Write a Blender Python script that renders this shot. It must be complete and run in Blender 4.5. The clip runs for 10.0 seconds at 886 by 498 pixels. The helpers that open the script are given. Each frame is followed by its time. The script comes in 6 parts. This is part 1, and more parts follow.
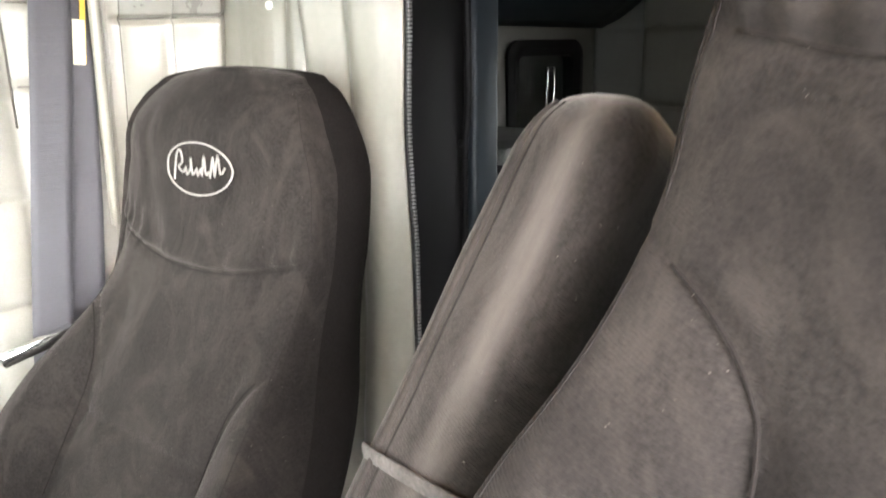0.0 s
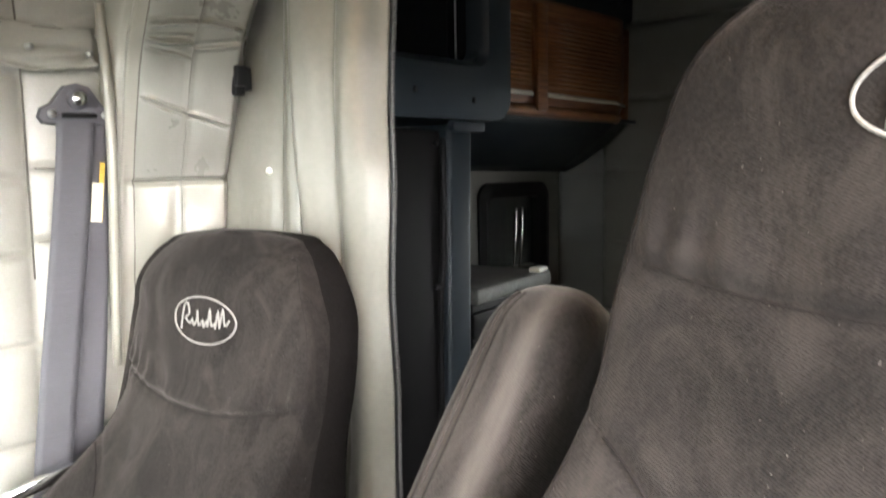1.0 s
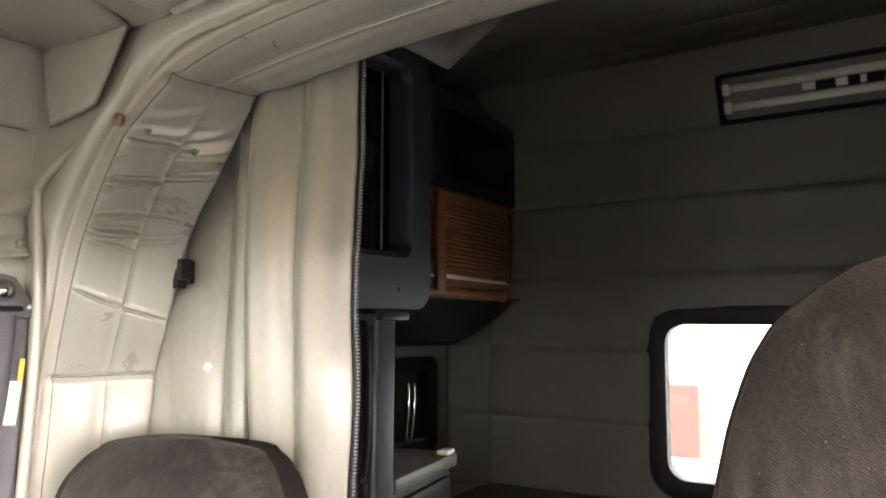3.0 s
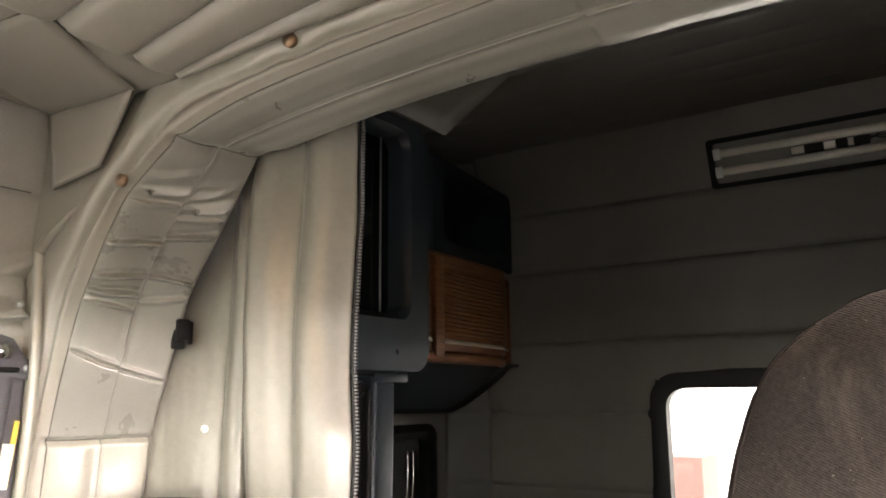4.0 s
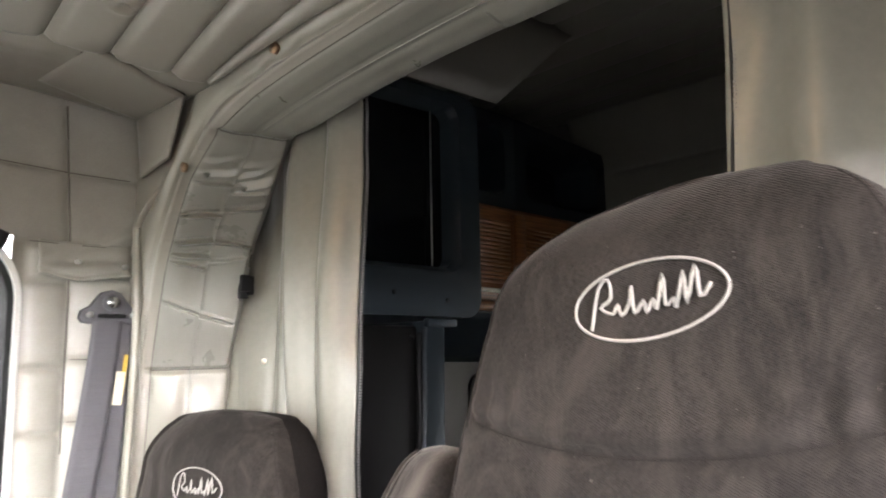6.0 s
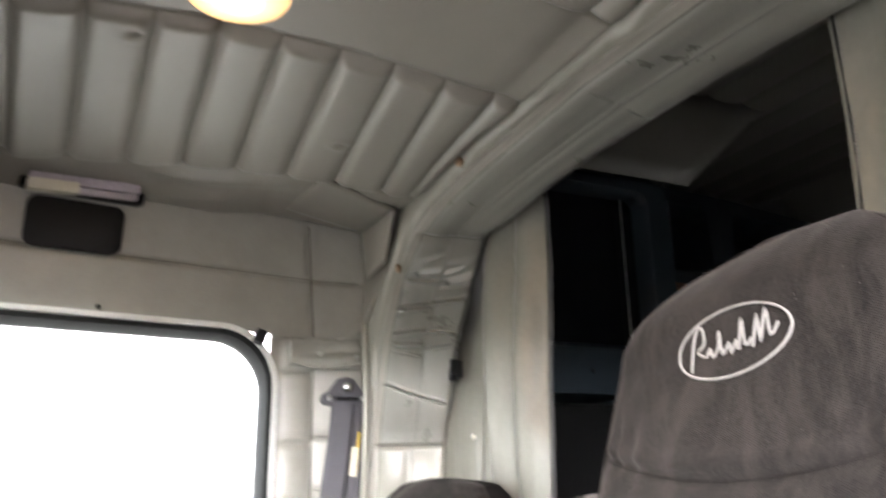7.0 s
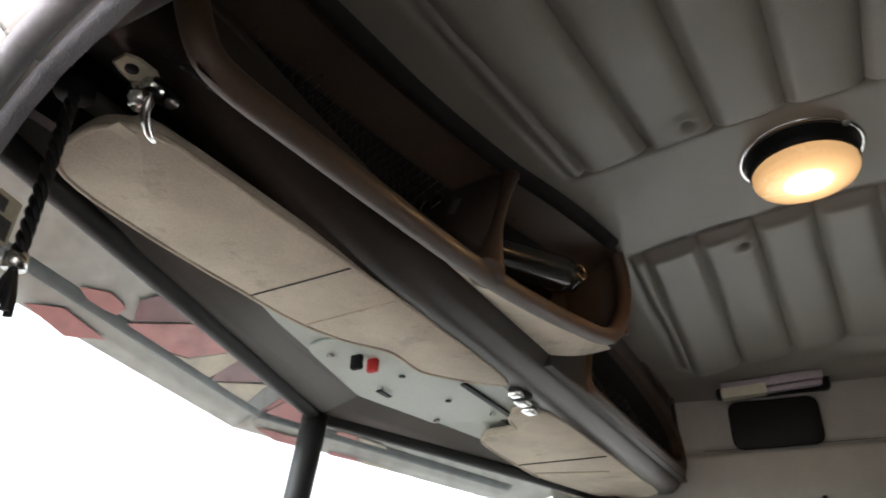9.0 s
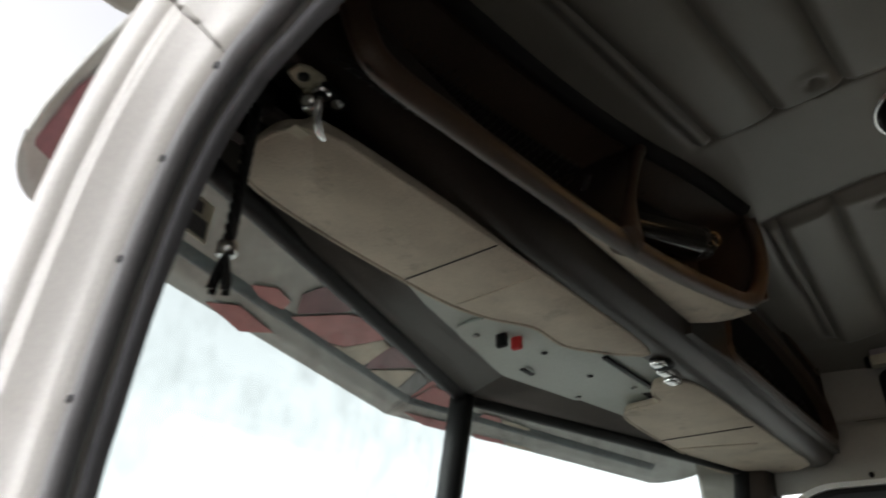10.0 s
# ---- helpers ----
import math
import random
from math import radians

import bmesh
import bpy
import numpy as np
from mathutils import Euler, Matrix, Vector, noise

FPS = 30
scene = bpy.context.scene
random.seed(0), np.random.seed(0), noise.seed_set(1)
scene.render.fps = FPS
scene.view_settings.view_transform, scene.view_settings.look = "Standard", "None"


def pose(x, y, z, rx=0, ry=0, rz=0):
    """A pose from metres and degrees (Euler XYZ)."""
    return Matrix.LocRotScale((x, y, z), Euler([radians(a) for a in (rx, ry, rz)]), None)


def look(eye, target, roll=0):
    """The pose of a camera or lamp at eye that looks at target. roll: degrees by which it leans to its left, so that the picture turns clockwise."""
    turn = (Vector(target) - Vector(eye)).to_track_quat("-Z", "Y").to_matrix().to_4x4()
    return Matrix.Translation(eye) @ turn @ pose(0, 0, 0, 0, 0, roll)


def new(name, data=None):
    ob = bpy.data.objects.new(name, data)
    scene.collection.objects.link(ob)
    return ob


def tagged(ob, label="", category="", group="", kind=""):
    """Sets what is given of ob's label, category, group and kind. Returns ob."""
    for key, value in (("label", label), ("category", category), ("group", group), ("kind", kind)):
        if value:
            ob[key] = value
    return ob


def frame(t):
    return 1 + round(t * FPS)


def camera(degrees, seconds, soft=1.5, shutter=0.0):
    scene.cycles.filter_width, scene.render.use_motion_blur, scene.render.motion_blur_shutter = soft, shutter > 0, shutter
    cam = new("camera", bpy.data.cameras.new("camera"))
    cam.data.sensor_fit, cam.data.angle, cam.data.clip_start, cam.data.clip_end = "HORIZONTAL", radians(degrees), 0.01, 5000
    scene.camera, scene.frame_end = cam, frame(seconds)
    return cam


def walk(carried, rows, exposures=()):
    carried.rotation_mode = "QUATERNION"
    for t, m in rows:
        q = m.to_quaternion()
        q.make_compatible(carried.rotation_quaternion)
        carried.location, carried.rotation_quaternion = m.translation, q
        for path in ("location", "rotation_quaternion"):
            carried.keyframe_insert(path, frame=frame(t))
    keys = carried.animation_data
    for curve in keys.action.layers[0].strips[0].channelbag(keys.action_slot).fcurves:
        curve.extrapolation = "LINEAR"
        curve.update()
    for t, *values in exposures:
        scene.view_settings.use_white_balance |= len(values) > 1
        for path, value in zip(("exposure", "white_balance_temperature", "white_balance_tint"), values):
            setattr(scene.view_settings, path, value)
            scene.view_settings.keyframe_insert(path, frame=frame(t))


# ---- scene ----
import itertools

cam = camera(60.3, 10.0, soft=1.8, shutter=0.4)
PATH = [
    (0, (0.0593, 0.0868, 1.0929), (1.3614, 1.5169, 0.5837), -1.36),
    (0.5, (0.0194, 0.0400, 1.1359), (1.3693, 1.4617, 0.7403), -1.08),
    (1, (-0.0189, 0.0149, 1.1544), (1.3774, 1.4317, 0.9473), -0.87),
    (1.5, (-0.0679, 0.0150, 1.1809), (1.3642, 1.4112, 1.1835), -0.60),
    (2, (-0.1048, 0.0654, 1.1976), (1.3865, 1.3918, 1.3262), -0.27),
    (2.5, (-0.1072, 0.1114, 1.2111), (1.4630, 1.3412, 1.3600), -0.08),
    (3, (-0.1398, 0.1249, 1.2257), (1.5193, 1.2259, 1.4139), 0.01),
    (3.2, (-0.1509, 0.1303, 1.2254), (1.5169, 1.2080, 1.4642), 0.02),
    (4.3, (-0.1370, 0.1244, 1.1987), (1.5039, 1.1987, 1.5903), -0.30),
    (4.5, (-0.1305, 0.1257, 1.2071), (1.5231, 1.1859, 1.5834), -0.06),
    (5, (-0.1160, 0.0576, 1.1964), (1.4717, 1.2121, 1.5793), -0.31),
    (5.2, (-0.1095, 0.0218, 1.1910), (1.4440, 1.2236, 1.5682), -0.53),
    (6.3, (-0.0930, -0.3045, 1.1322), (1.1388, 1.2411, 1.4380), -1.05),
    (6.5, (-0.0964, -0.3399, 1.1227), (1.0481, 1.2641, 1.4652), -0.97),
    (7, (-0.0950, -0.3915, 1.0948), (0.7060, 1.3557, 1.6476), -1.05),
    (7.5, (-0.0702, -0.4380, 1.0736), (0.3628, 1.3356, 1.8902), -0.77),
    (8, (-0.0543, -0.4616, 1.0660), (-0.1068, 1.2879, 2.0338), -0.37),
    (8.5, (-0.0281, -0.4928, 1.0647), (-0.5969, 1.1423, 2.0662), 0.18),
    (9, (0.0024, -0.4886, 1.0625), (-0.8538, 1.0062, 2.0786), 0.72),
    (9.5, (0.0112, -0.4804, 1.0525), (-0.9661, 0.9376, 2.0694), 1.03),
    (10, (-0.0082, -0.5327, 1.0129), (-1.1002, 0.7972, 2.0321), 1.19),
]
walk(cam, [(t, look(eye, target, roll)) for t, eye, target, roll in PATH], exposures=[(0.0, 3.35, 6500, 15), (1.5, 3.2, 6500, 15), (2.5, 3.4, 6900, 19), (3.0, 3.45, 7000, 21), (4.5, 3.35, 7300, 22), (5.0, 3.45, 7100, 22), (6.5, 3.0, 6400, 17), (7.0, 3.0, 6350, 18), (7.5, 3.2, 6300, 19), (8.0, 3.2, 6300, 19), (8.5, 2.85, 6400, 19), (9.0, 1.95, 6400, 18), (9.5, 1.7, 6400, 17), (10.0, 0.6, 6400, 12)])

# ---- light ----
world = bpy.data.worlds.new("sky")
scene.world = world
world.use_nodes = True
wn = world.node_tree.nodes
sky = wn.new("ShaderNodeTexSky")
sky.sky_type = "NISHITA"
sky.sun_disc = False
sky.sun_elevation, sky.sun_rotation = radians(17), radians(206)
sky.air_density, sky.dust_density, sky.ozone_density = 1.0, 1.2, 1.0
wn["Background"].inputs["Strength"].default_value = 0.135
haze = wn.new("ShaderNodeHueSaturation")
haze.inputs["Saturation"].default_value, haze.inputs["Value"].default_value = 0.06, 2.3
world.node_tree.links.new(sky.outputs[0], haze.inputs["Color"])
world.node_tree.links.new(haze.outputs[0], wn["Background"].inputs[0])
sun = new("sun", bpy.data.lights.new("sun", "SUN"))
sun.data.energy, sun.data.angle, sun.data.color = 0.03, radians(50), (1.0, 0.96, 0.9)
sun.matrix_world = look((-2.6, -5.5, 1.85), (0, 0, 0))


# ---- materials ----
def material(name, base, rough=0.6, metal=0.0, vary=0.15, big=6.0, fine=250.0, bump=0.15, sheen=0.0, dark=None, spots=0.0, spec=0.5, weave=0.0, grime=0.0, nap=None):
    m = bpy.data.materials.new(name)
    m.use_nodes = True
    nt = m.node_tree
    n, l = nt.nodes, nt.links
    b = n["Principled BSDF"]
    b.inputs["Roughness"].default_value, b.inputs["Metallic"].default_value = rough, metal
    b.inputs["Specular IOR Level"].default_value = spec
    tc = n.new("ShaderNodeTexCoord")
    def tex(scale, detail=4.0, rough_=0.55):
        t = n.new("ShaderNodeTexNoise")
        t.inputs["Scale"].default_value, t.inputs["Detail"].default_value, t.inputs["Roughness"].default_value = scale, detail, rough_
        l.new(tc.outputs["Object"], t.inputs["Vector"])
        return t
    large, small = tex(big, 5, 0.6), tex(fine, 3)
    ramp = n.new("ShaderNodeValToRGB")
    low = dark or tuple(c * (1 - vary * 1.6) for c in base)
    ramp.color_ramp.elements[0].position, ramp.color_ramp.elements[1].position = 0.22, 0.8
    ramp.color_ramp.elements[0].color, ramp.color_ramp.elements[1].color = (*low, 1), (*(min(1, c * (1 + vary * 0.5)) for c in base), 1)
    l.new(large.outputs["Fac"], ramp.inputs["Fac"])
    mix = n.new("ShaderNodeMix")
    mix.data_type, mix.blend_type = "RGBA", "OVERLAY"
    mix.inputs[0].default_value = min(0.9, vary * 1.6)
    l.new(ramp.outputs[0], mix.inputs[6])
    l.new(small.outputs["Fac"], mix.inputs[7])
    colour = mix.outputs[2]
    if spots or grime:
        st = tex((38.0 if grime < 0.4 else 17.0) if grime else 240.0, 6 if grime else 2, 0.7)
        r2 = n.new("ShaderNodeValToRGB")
        r2.color_ramp.elements[0].position, r2.color_ramp.elements[1].position = ((0.62, 0.72) if grime < 0.4 else (0.56, 0.76)) if grime else (0.73, 0.77)
        l.new(st.outputs["Fac"], r2.inputs["Fac"])
        m2 = n.new("ShaderNodeMix")
        m2.data_type = "RGBA"
        sc = n.new("ShaderNodeMath")
        sc.operation = "MULTIPLY"
        sc.inputs[1].default_value = grime or spots
        l.new(r2.outputs[0], sc.inputs[0])
        l.new(sc.outputs[0], m2.inputs[0])
        l.new(colour, m2.inputs[6])
        m2.inputs[7].default_value = (*(c * 0.3 for c in base), 1) if grime else (0.5, 0.47, 0.42, 1)
        colour = m2.outputs[2]
    if nap:
        mp2, nz, r3, m3 = n.new("ShaderNodeMapping"), n.new("ShaderNodeTexNoise"), n.new("ShaderNodeValToRGB"), n.new("ShaderNodeMix")
        mp2.inputs["Scale"].default_value = (1, 1, 0.45)
        nz.inputs["Scale"].default_value, nz.inputs["Detail"].default_value, nz.inputs["Roughness"].default_value, nz.inputs["Distortion"].default_value = 15, 7, 0.68, 1.4
        r3.color_ramp.elements[0].position, r3.color_ramp.elements[1].position = 0.46, 0.68
        r3.color_ramp.elements[1].color = (0.85, 0.85, 0.85, 1)
        m3.data_type = "RGBA"
        l.new(tc.outputs["Object"], mp2.inputs[0])
        l.new(mp2.outputs[0], nz.inputs["Vector"])
        l.new(nz.outputs["Fac"], r3.inputs[0])
        l.new(r3.outputs[0], m3.inputs[0])
        l.new(colour, m3.inputs[6])
        m3.inputs[7].default_value = (*nap, 1)
        colour = m3.outputs[2]
    l.new(colour, b.inputs["Base Color"])
    rr = n.new("ShaderNodeMapRange")
    rr.inputs["To Min"].default_value, rr.inputs["To Max"].default_value = max(0.02, rough - 0.1), min(1, rough + 0.1)
    l.new(large.outputs["Fac"], rr.inputs["Value"])
    l.new(rr.outputs[0], b.inputs["Roughness"])
    if bump:
        bm = n.new("ShaderNodeBump")
        bm.inputs["Strength"].default_value, bm.inputs["Distance"].default_value = bump, 0.002
        if weave:
            w = n.new("ShaderNodeTexWave")
            w.inputs["Scale"].default_value, w.inputs["Distortion"].default_value, w.inputs["Detail"].default_value, w.inputs["Detail Scale"].default_value = weave, 5.0, 4.0, 1.5
            mp = n.new("ShaderNodeMapping")
            mp.inputs["Scale"].default_value = (0, 0.45, -1)
            l.new(tc.outputs["Object"], mp.inputs[0])
            w.bands_direction = "DIAGONAL"
            l.new(mp.outputs[0], w.inputs["Vector"])
            tw = n.new("ShaderNodeMix")
            tw.data_type, tw.blend_type = "RGBA", "MULTIPLY"
            tw.inputs[0].default_value = 0.12
            l.new(colour, tw.inputs[6])
            l.new(w.outputs["Fac"], tw.inputs[7])
            l.new(tw.outputs[2], b.inputs["Base Color"])
            ad = n.new("ShaderNodeMath")
            ad.operation = "ADD"
            l.new(w.outputs["Fac"], ad.inputs[0])
            l.new(small.outputs["Fac"], ad.inputs[1])
            l.new(ad.outputs[0], bm.inputs["Height"])
        else:
            l.new(small.outputs["Fac"], bm.inputs["Height"])
        l.new(bm.outputs[0], b.inputs["Normal"])
    if sheen:
        b.inputs["Sheen Weight"].default_value, b.inputs["Sheen Roughness"].default_value = sheen, 0.35
        b.inputs["Sheen Tint"].default_value = (0.9, 0.82, 0.75, 1)
    return m


def glowing(name, colour, strength, base=(0.8, 0.7, 0.5)):
    m = material(name, base, 0.25, vary=0.05, bump=0.0)
    b = m.node_tree.nodes["Principled BSDF"]
    b.inputs["Emission Color"].default_value, b.inputs["Emission Strength"].default_value = (*colour, 1), strength
    return m


def clear_glass(name, tint=(0.95, 0.98, 0.96), mixf=0.08, dirt=0.0):
    m = bpy.data.materials.new(name)
    m.use_nodes = True
    n, l = m.node_tree.nodes, m.node_tree.links
    n.remove(n["Principled BSDF"])
    tr, gl, mx, fr = n.new("ShaderNodeBsdfTransparent"), n.new("ShaderNodeBsdfGlossy"), n.new("ShaderNodeMixShader"), n.new("ShaderNodeLayerWeight")
    tr.inputs[0].default_value = (*tint, 1)
    gl.inputs["Roughness"].default_value = 0.03
    fr.inputs[0].default_value = 0.5
    pw, ma = n.new("ShaderNodeMath"), n.new("ShaderNodeMath")
    pw.operation, pw.inputs[1].default_value = "POWER", 4.0
    ma.operation, ma.inputs[1].default_value, ma.inputs[2].default_value = "MULTIPLY_ADD", 0.6, 0.05
    l.new(fr.outputs["Facing"], pw.inputs[0])
    l.new(pw.outputs[0], ma.inputs[0])
    l.new(ma.outputs[0], mx.inputs[0])
    l.new(tr.outputs[0], mx.inputs[1])
    l.new(gl.outputs[0], mx.inputs[2])
    out = mx.outputs[0]
    if dirt:
        df, m2 = n.new("ShaderNodeBsdfDiffuse"), n.new("ShaderNodeMixShader")
        df.inputs[0].default_value = (0.6, 0.6, 0.57, 1)
        tc, tx, rp, sc = n.new("ShaderNodeTexCoord"), n.new("ShaderNodeTexNoise"), n.new("ShaderNodeValToRGB"), n.new("ShaderNodeMath")
        tx.inputs["Scale"].default_value, tx.inputs["Detail"].default_value = 22, 8
        sc.operation, sc.inputs[1].default_value = "MULTIPLY", dirt
        rp.color_ramp.elements[0].position, rp.color_ramp.elements[1].position = 0.4, 0.75
        l.new(tc.outputs["Object"], tx.inputs["Vector"])
        l.new(tx.outputs["Fac"], rp.inputs[0])
        l.new(rp.outputs[0], sc.inputs[0])
        l.new(sc.outputs[0], m2.inputs[0])
        l.new(out, m2.inputs[1])
        l.new(df.outputs[0], m2.inputs[2])
        out = m2.outputs[0]
    l.new(out, n["Material Output"].inputs[0])
    return m


def wood_material(name):
    m = material(name, (0.33, 0.15, 0.055), 0.4, vary=0.25, fine=120, bump=0.08)
    n, l = m.node_tree.nodes, m.node_tree.links
    tc, mp, tx, rp = n.new("ShaderNodeTexCoord"), n.new("ShaderNodeMapping"), n.new("ShaderNodeTexNoise"), n.new("ShaderNodeValToRGB")
    mp.inputs["Scale"].default_value = (1.5, 30, 30)
    tx.inputs["Scale"].default_value, tx.inputs["Detail"].default_value = 6, 7
    rp.color_ramp.elements[0].color, rp.color_ramp.elements[1].color = (0.11, 0.034, 0.012, 1), (0.29, 0.118, 0.042, 1)
    rp.color_ramp.elements[0].position, rp.color_ramp.elements[1].position = 0.3, 0.7
    l.new(tc.outputs["Object"], mp.inputs[0])
    l.new(mp.outputs[0], tx.inputs["Vector"])
    l.new(tx.outputs["Fac"], rp.inputs[0])
    l.new(rp.outputs[0], n["Principled BSDF"].inputs["Base Color"])
    return m


VINYL = material("cream_vinyl", (0.25, 0.238, 0.2), 0.36, metal=0.05, vary=0.05, big=14, fine=420, bump=0.13, spec=0.6)
WALLVINYL = material("matte_cream_vinyl", (0.3, 0.29, 0.255), 0.38, vary=0.1, big=14, fine=420, bump=0.14)
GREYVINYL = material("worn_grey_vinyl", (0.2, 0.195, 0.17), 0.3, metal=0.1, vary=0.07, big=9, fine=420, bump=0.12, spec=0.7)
HEADLINER = material("headliner_vinyl", (0.23, 0.215, 0.184), 0.38, vary=0.06, big=14, fine=500, bump=0.14)
CURTAIN = material("curtain_vinyl", (0.2, 0.194, 0.163), 0.36, metal=0.05, vary=0.07, big=7, fine=90, bump=0.15, spec=0.6)
VELOUR = material("brown_velour", (0.0235, 0.0203, 0.0185), 0.9, vary=0.5, big=7, fine=330, bump=0.3, sheen=0.11, dark=(0.006, 0.0052, 0.005), spec=0.1, nap=(0.036, 0.0308, 0.0272), spots=0.22, weave=340)
def sheen_band():
    """Velour with the sheen of the armrest's crown painted in as a paler band."""
    m = material("sheen_band_velour", (0.026, 0.022, 0.02), 0.85, vary=0.4, big=9, fine=300, bump=0.25, sheen=0.3, dark=(0.009, 0.008, 0.0075), spec=0.15, nap=(0.045, 0.039, 0.035), spots=0.3, weave=340)
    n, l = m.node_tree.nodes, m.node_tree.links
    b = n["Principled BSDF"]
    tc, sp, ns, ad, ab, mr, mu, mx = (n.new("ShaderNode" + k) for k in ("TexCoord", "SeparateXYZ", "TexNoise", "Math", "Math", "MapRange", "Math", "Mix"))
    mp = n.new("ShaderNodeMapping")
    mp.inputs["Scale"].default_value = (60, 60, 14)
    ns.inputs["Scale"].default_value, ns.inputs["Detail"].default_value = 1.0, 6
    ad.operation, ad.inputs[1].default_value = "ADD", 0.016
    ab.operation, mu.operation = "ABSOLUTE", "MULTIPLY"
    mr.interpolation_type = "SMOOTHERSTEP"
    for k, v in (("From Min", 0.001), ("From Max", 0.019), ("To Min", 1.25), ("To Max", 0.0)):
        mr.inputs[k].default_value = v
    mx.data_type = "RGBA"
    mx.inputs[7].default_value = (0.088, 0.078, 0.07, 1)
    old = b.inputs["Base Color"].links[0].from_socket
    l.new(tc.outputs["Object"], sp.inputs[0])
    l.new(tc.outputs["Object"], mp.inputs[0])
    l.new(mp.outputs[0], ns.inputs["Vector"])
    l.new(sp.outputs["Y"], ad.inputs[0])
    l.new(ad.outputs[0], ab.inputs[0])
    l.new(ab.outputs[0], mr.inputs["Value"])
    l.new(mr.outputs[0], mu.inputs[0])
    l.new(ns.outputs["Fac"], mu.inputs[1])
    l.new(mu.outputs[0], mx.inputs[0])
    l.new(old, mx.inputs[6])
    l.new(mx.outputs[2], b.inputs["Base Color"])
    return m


SHEENBAND = sheen_band()
WORN = material("worn_velour", (0.085, 0.076, 0.068), 0.9, vary=0.4, big=60, fine=400, bump=0.4)
# stitching, its dark tone also standing in for shade in the grooves
SEAM = material("seam_thread_shade", (0.1, 0.09, 0.075), 0.8, vary=0.2, fine=900, bump=0.3)
SHADEDSIDE = material("shaded_side_cloth", (0.0145, 0.0128, 0.012), 0.95, vary=0.3, fine=400, bump=0.2, spec=0.05)
# seat seams: cords darker than the velour, deepening the creases' shade
VELSEAM = material("seat_seam_shade", (0.018, 0.0155, 0.0145), 0.95, vary=0.2, fine=900, bump=0.3, spec=0.08)
THREAD = material("silver_thread", (0.3, 0.285, 0.26), 0.6, vary=0.3, fine=900, bump=0.3)
QUILT = material("grey_quilt_vinyl", (0.155, 0.15, 0.133), 0.5, vary=0.15, big=3, fine=350, bump=0.15)
PANEL = material("pale_grey_panel", (0.11, 0.112, 0.104), 0.6, vary=0.12, big=5, fine=300)
BLUEGREY = material("blue_grey_plastic", (0.018, 0.026, 0.033), 0.42, vary=0.12, big=5, fine=500, bump=0.1, spec=0.3)
BLACK = material("black_plastic", (0.0075, 0.0075, 0.008), 0.5, vary=0.2, fine=400, bump=0.1, spec=0.16)
# near-black, standing in for shade inside openings, gaps, holes and creases
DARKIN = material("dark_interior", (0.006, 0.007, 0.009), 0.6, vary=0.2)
DARKGLASS = material("black_glossy_panel", (0.006, 0.007, 0.009), 0.12, vary=0.1, bump=0.0)
RUBBER = material("black_rubber", (0.016, 0.0165, 0.017), 0.5, vary=0.2, fine=300, bump=0.2, spec=0.25)
CONSOLE = material("brown_console_plastic", (0.036, 0.0275, 0.0225), 0.33, vary=0.3, big=7, fine=420, bump=0.12, spec=0.32)
CONSOLE_LIP = material("brown_leatherette", (0.068, 0.043, 0.029), 0.44, vary=0.25, big=9, fine=380, bump=0.15, spec=0.35)
VISOR = material("stained_suede", (0.6, 0.53, 0.42), 0.8, vary=0.2, big=11, fine=500, bump=0.2, grime=0.75)
MINT = material("mint_painted_steel", (0.5, 0.55, 0.5), 0.5, vary=0.08, big=6, fine=200, bump=0.05)
CHROME = material("chrome", (0.75, 0.75, 0.74), 0.15, metal=1.0, vary=0.06, fine=90, bump=0.02)
WORNMETAL = material("worn_grey_metal", (0.16, 0.165, 0.155), 0.5, vary=0.35, big=25, fine=200, bump=0.1)
STEEL = material("dull_steel", (0.5, 0.5, 0.48), 0.35, metal=1.0, vary=0.15, fine=200, bump=0.05)
PAINT = material("beige_painted_steel", (0.36, 0.345, 0.315), 0.35, vary=0.08, big=5, fine=300, bump=0.04)
WHITE = material("white_painted_frame", (0.75, 0.75, 0.72), 0.4, vary=0.06, fine=300, bump=0.04)
RIBBED = material("ribbed_rubber_strip", (0.085, 0.085, 0.09), 0.6, vary=0.2, fine=900, bump=0.5, spec=0.25)
SEALGREY = material("grey_door_seal", (0.11, 0.108, 0.11), 0.5, vary=0.15, fine=300, bump=0.15)
GLOSSBROWN = material("dark_glossy_lining", (0.07, 0.047, 0.033), 0.3, vary=0.3, big=9, fine=400, bump=0.05)
ZIP = material("grey_zip_teeth", (0.2, 0.2, 0.195), 0.4, vary=0.2)
BELT = material("grey_belt_webbing", (0.085, 0.083, 0.092), 0.7, vary=0.15, fine=700, bump=0.3, weave=300)
YELLOW = material("yellow_tag", (0.6, 0.4, 0.06), 0.6, vary=0.2)
HEADER = material("grey_painted_header", (0.13, 0.12, 0.108), 0.5, vary=0.12, big=6, fine=300, bump=0.06, grime=0.15)
BRASS = material("brass", (0.6, 0.4, 0.2), 0.25, metal=1.0, vary=0.1, bump=0.0)
CREAMTAG = material("cream_tag", (0.62, 0.58, 0.45), 0.6, vary=0.15)
BLADE = material("weathered_visor_paint", (0.4, 0.405, 0.375), 0.35, vary=0.12, big=12, fine=90, bump=0.03, grime=0.2)
# flat colours that stand in for reflections under the outside visor
PINK = material("reflected_red", (0.52, 0.2, 0.19), 0.35, vary=0.18, big=25, fine=90, bump=0.03)
MAROON = material("reflected_maroon", (0.2, 0.075, 0.085), 0.35, vary=0.2, big=25, fine=90, bump=0.03)
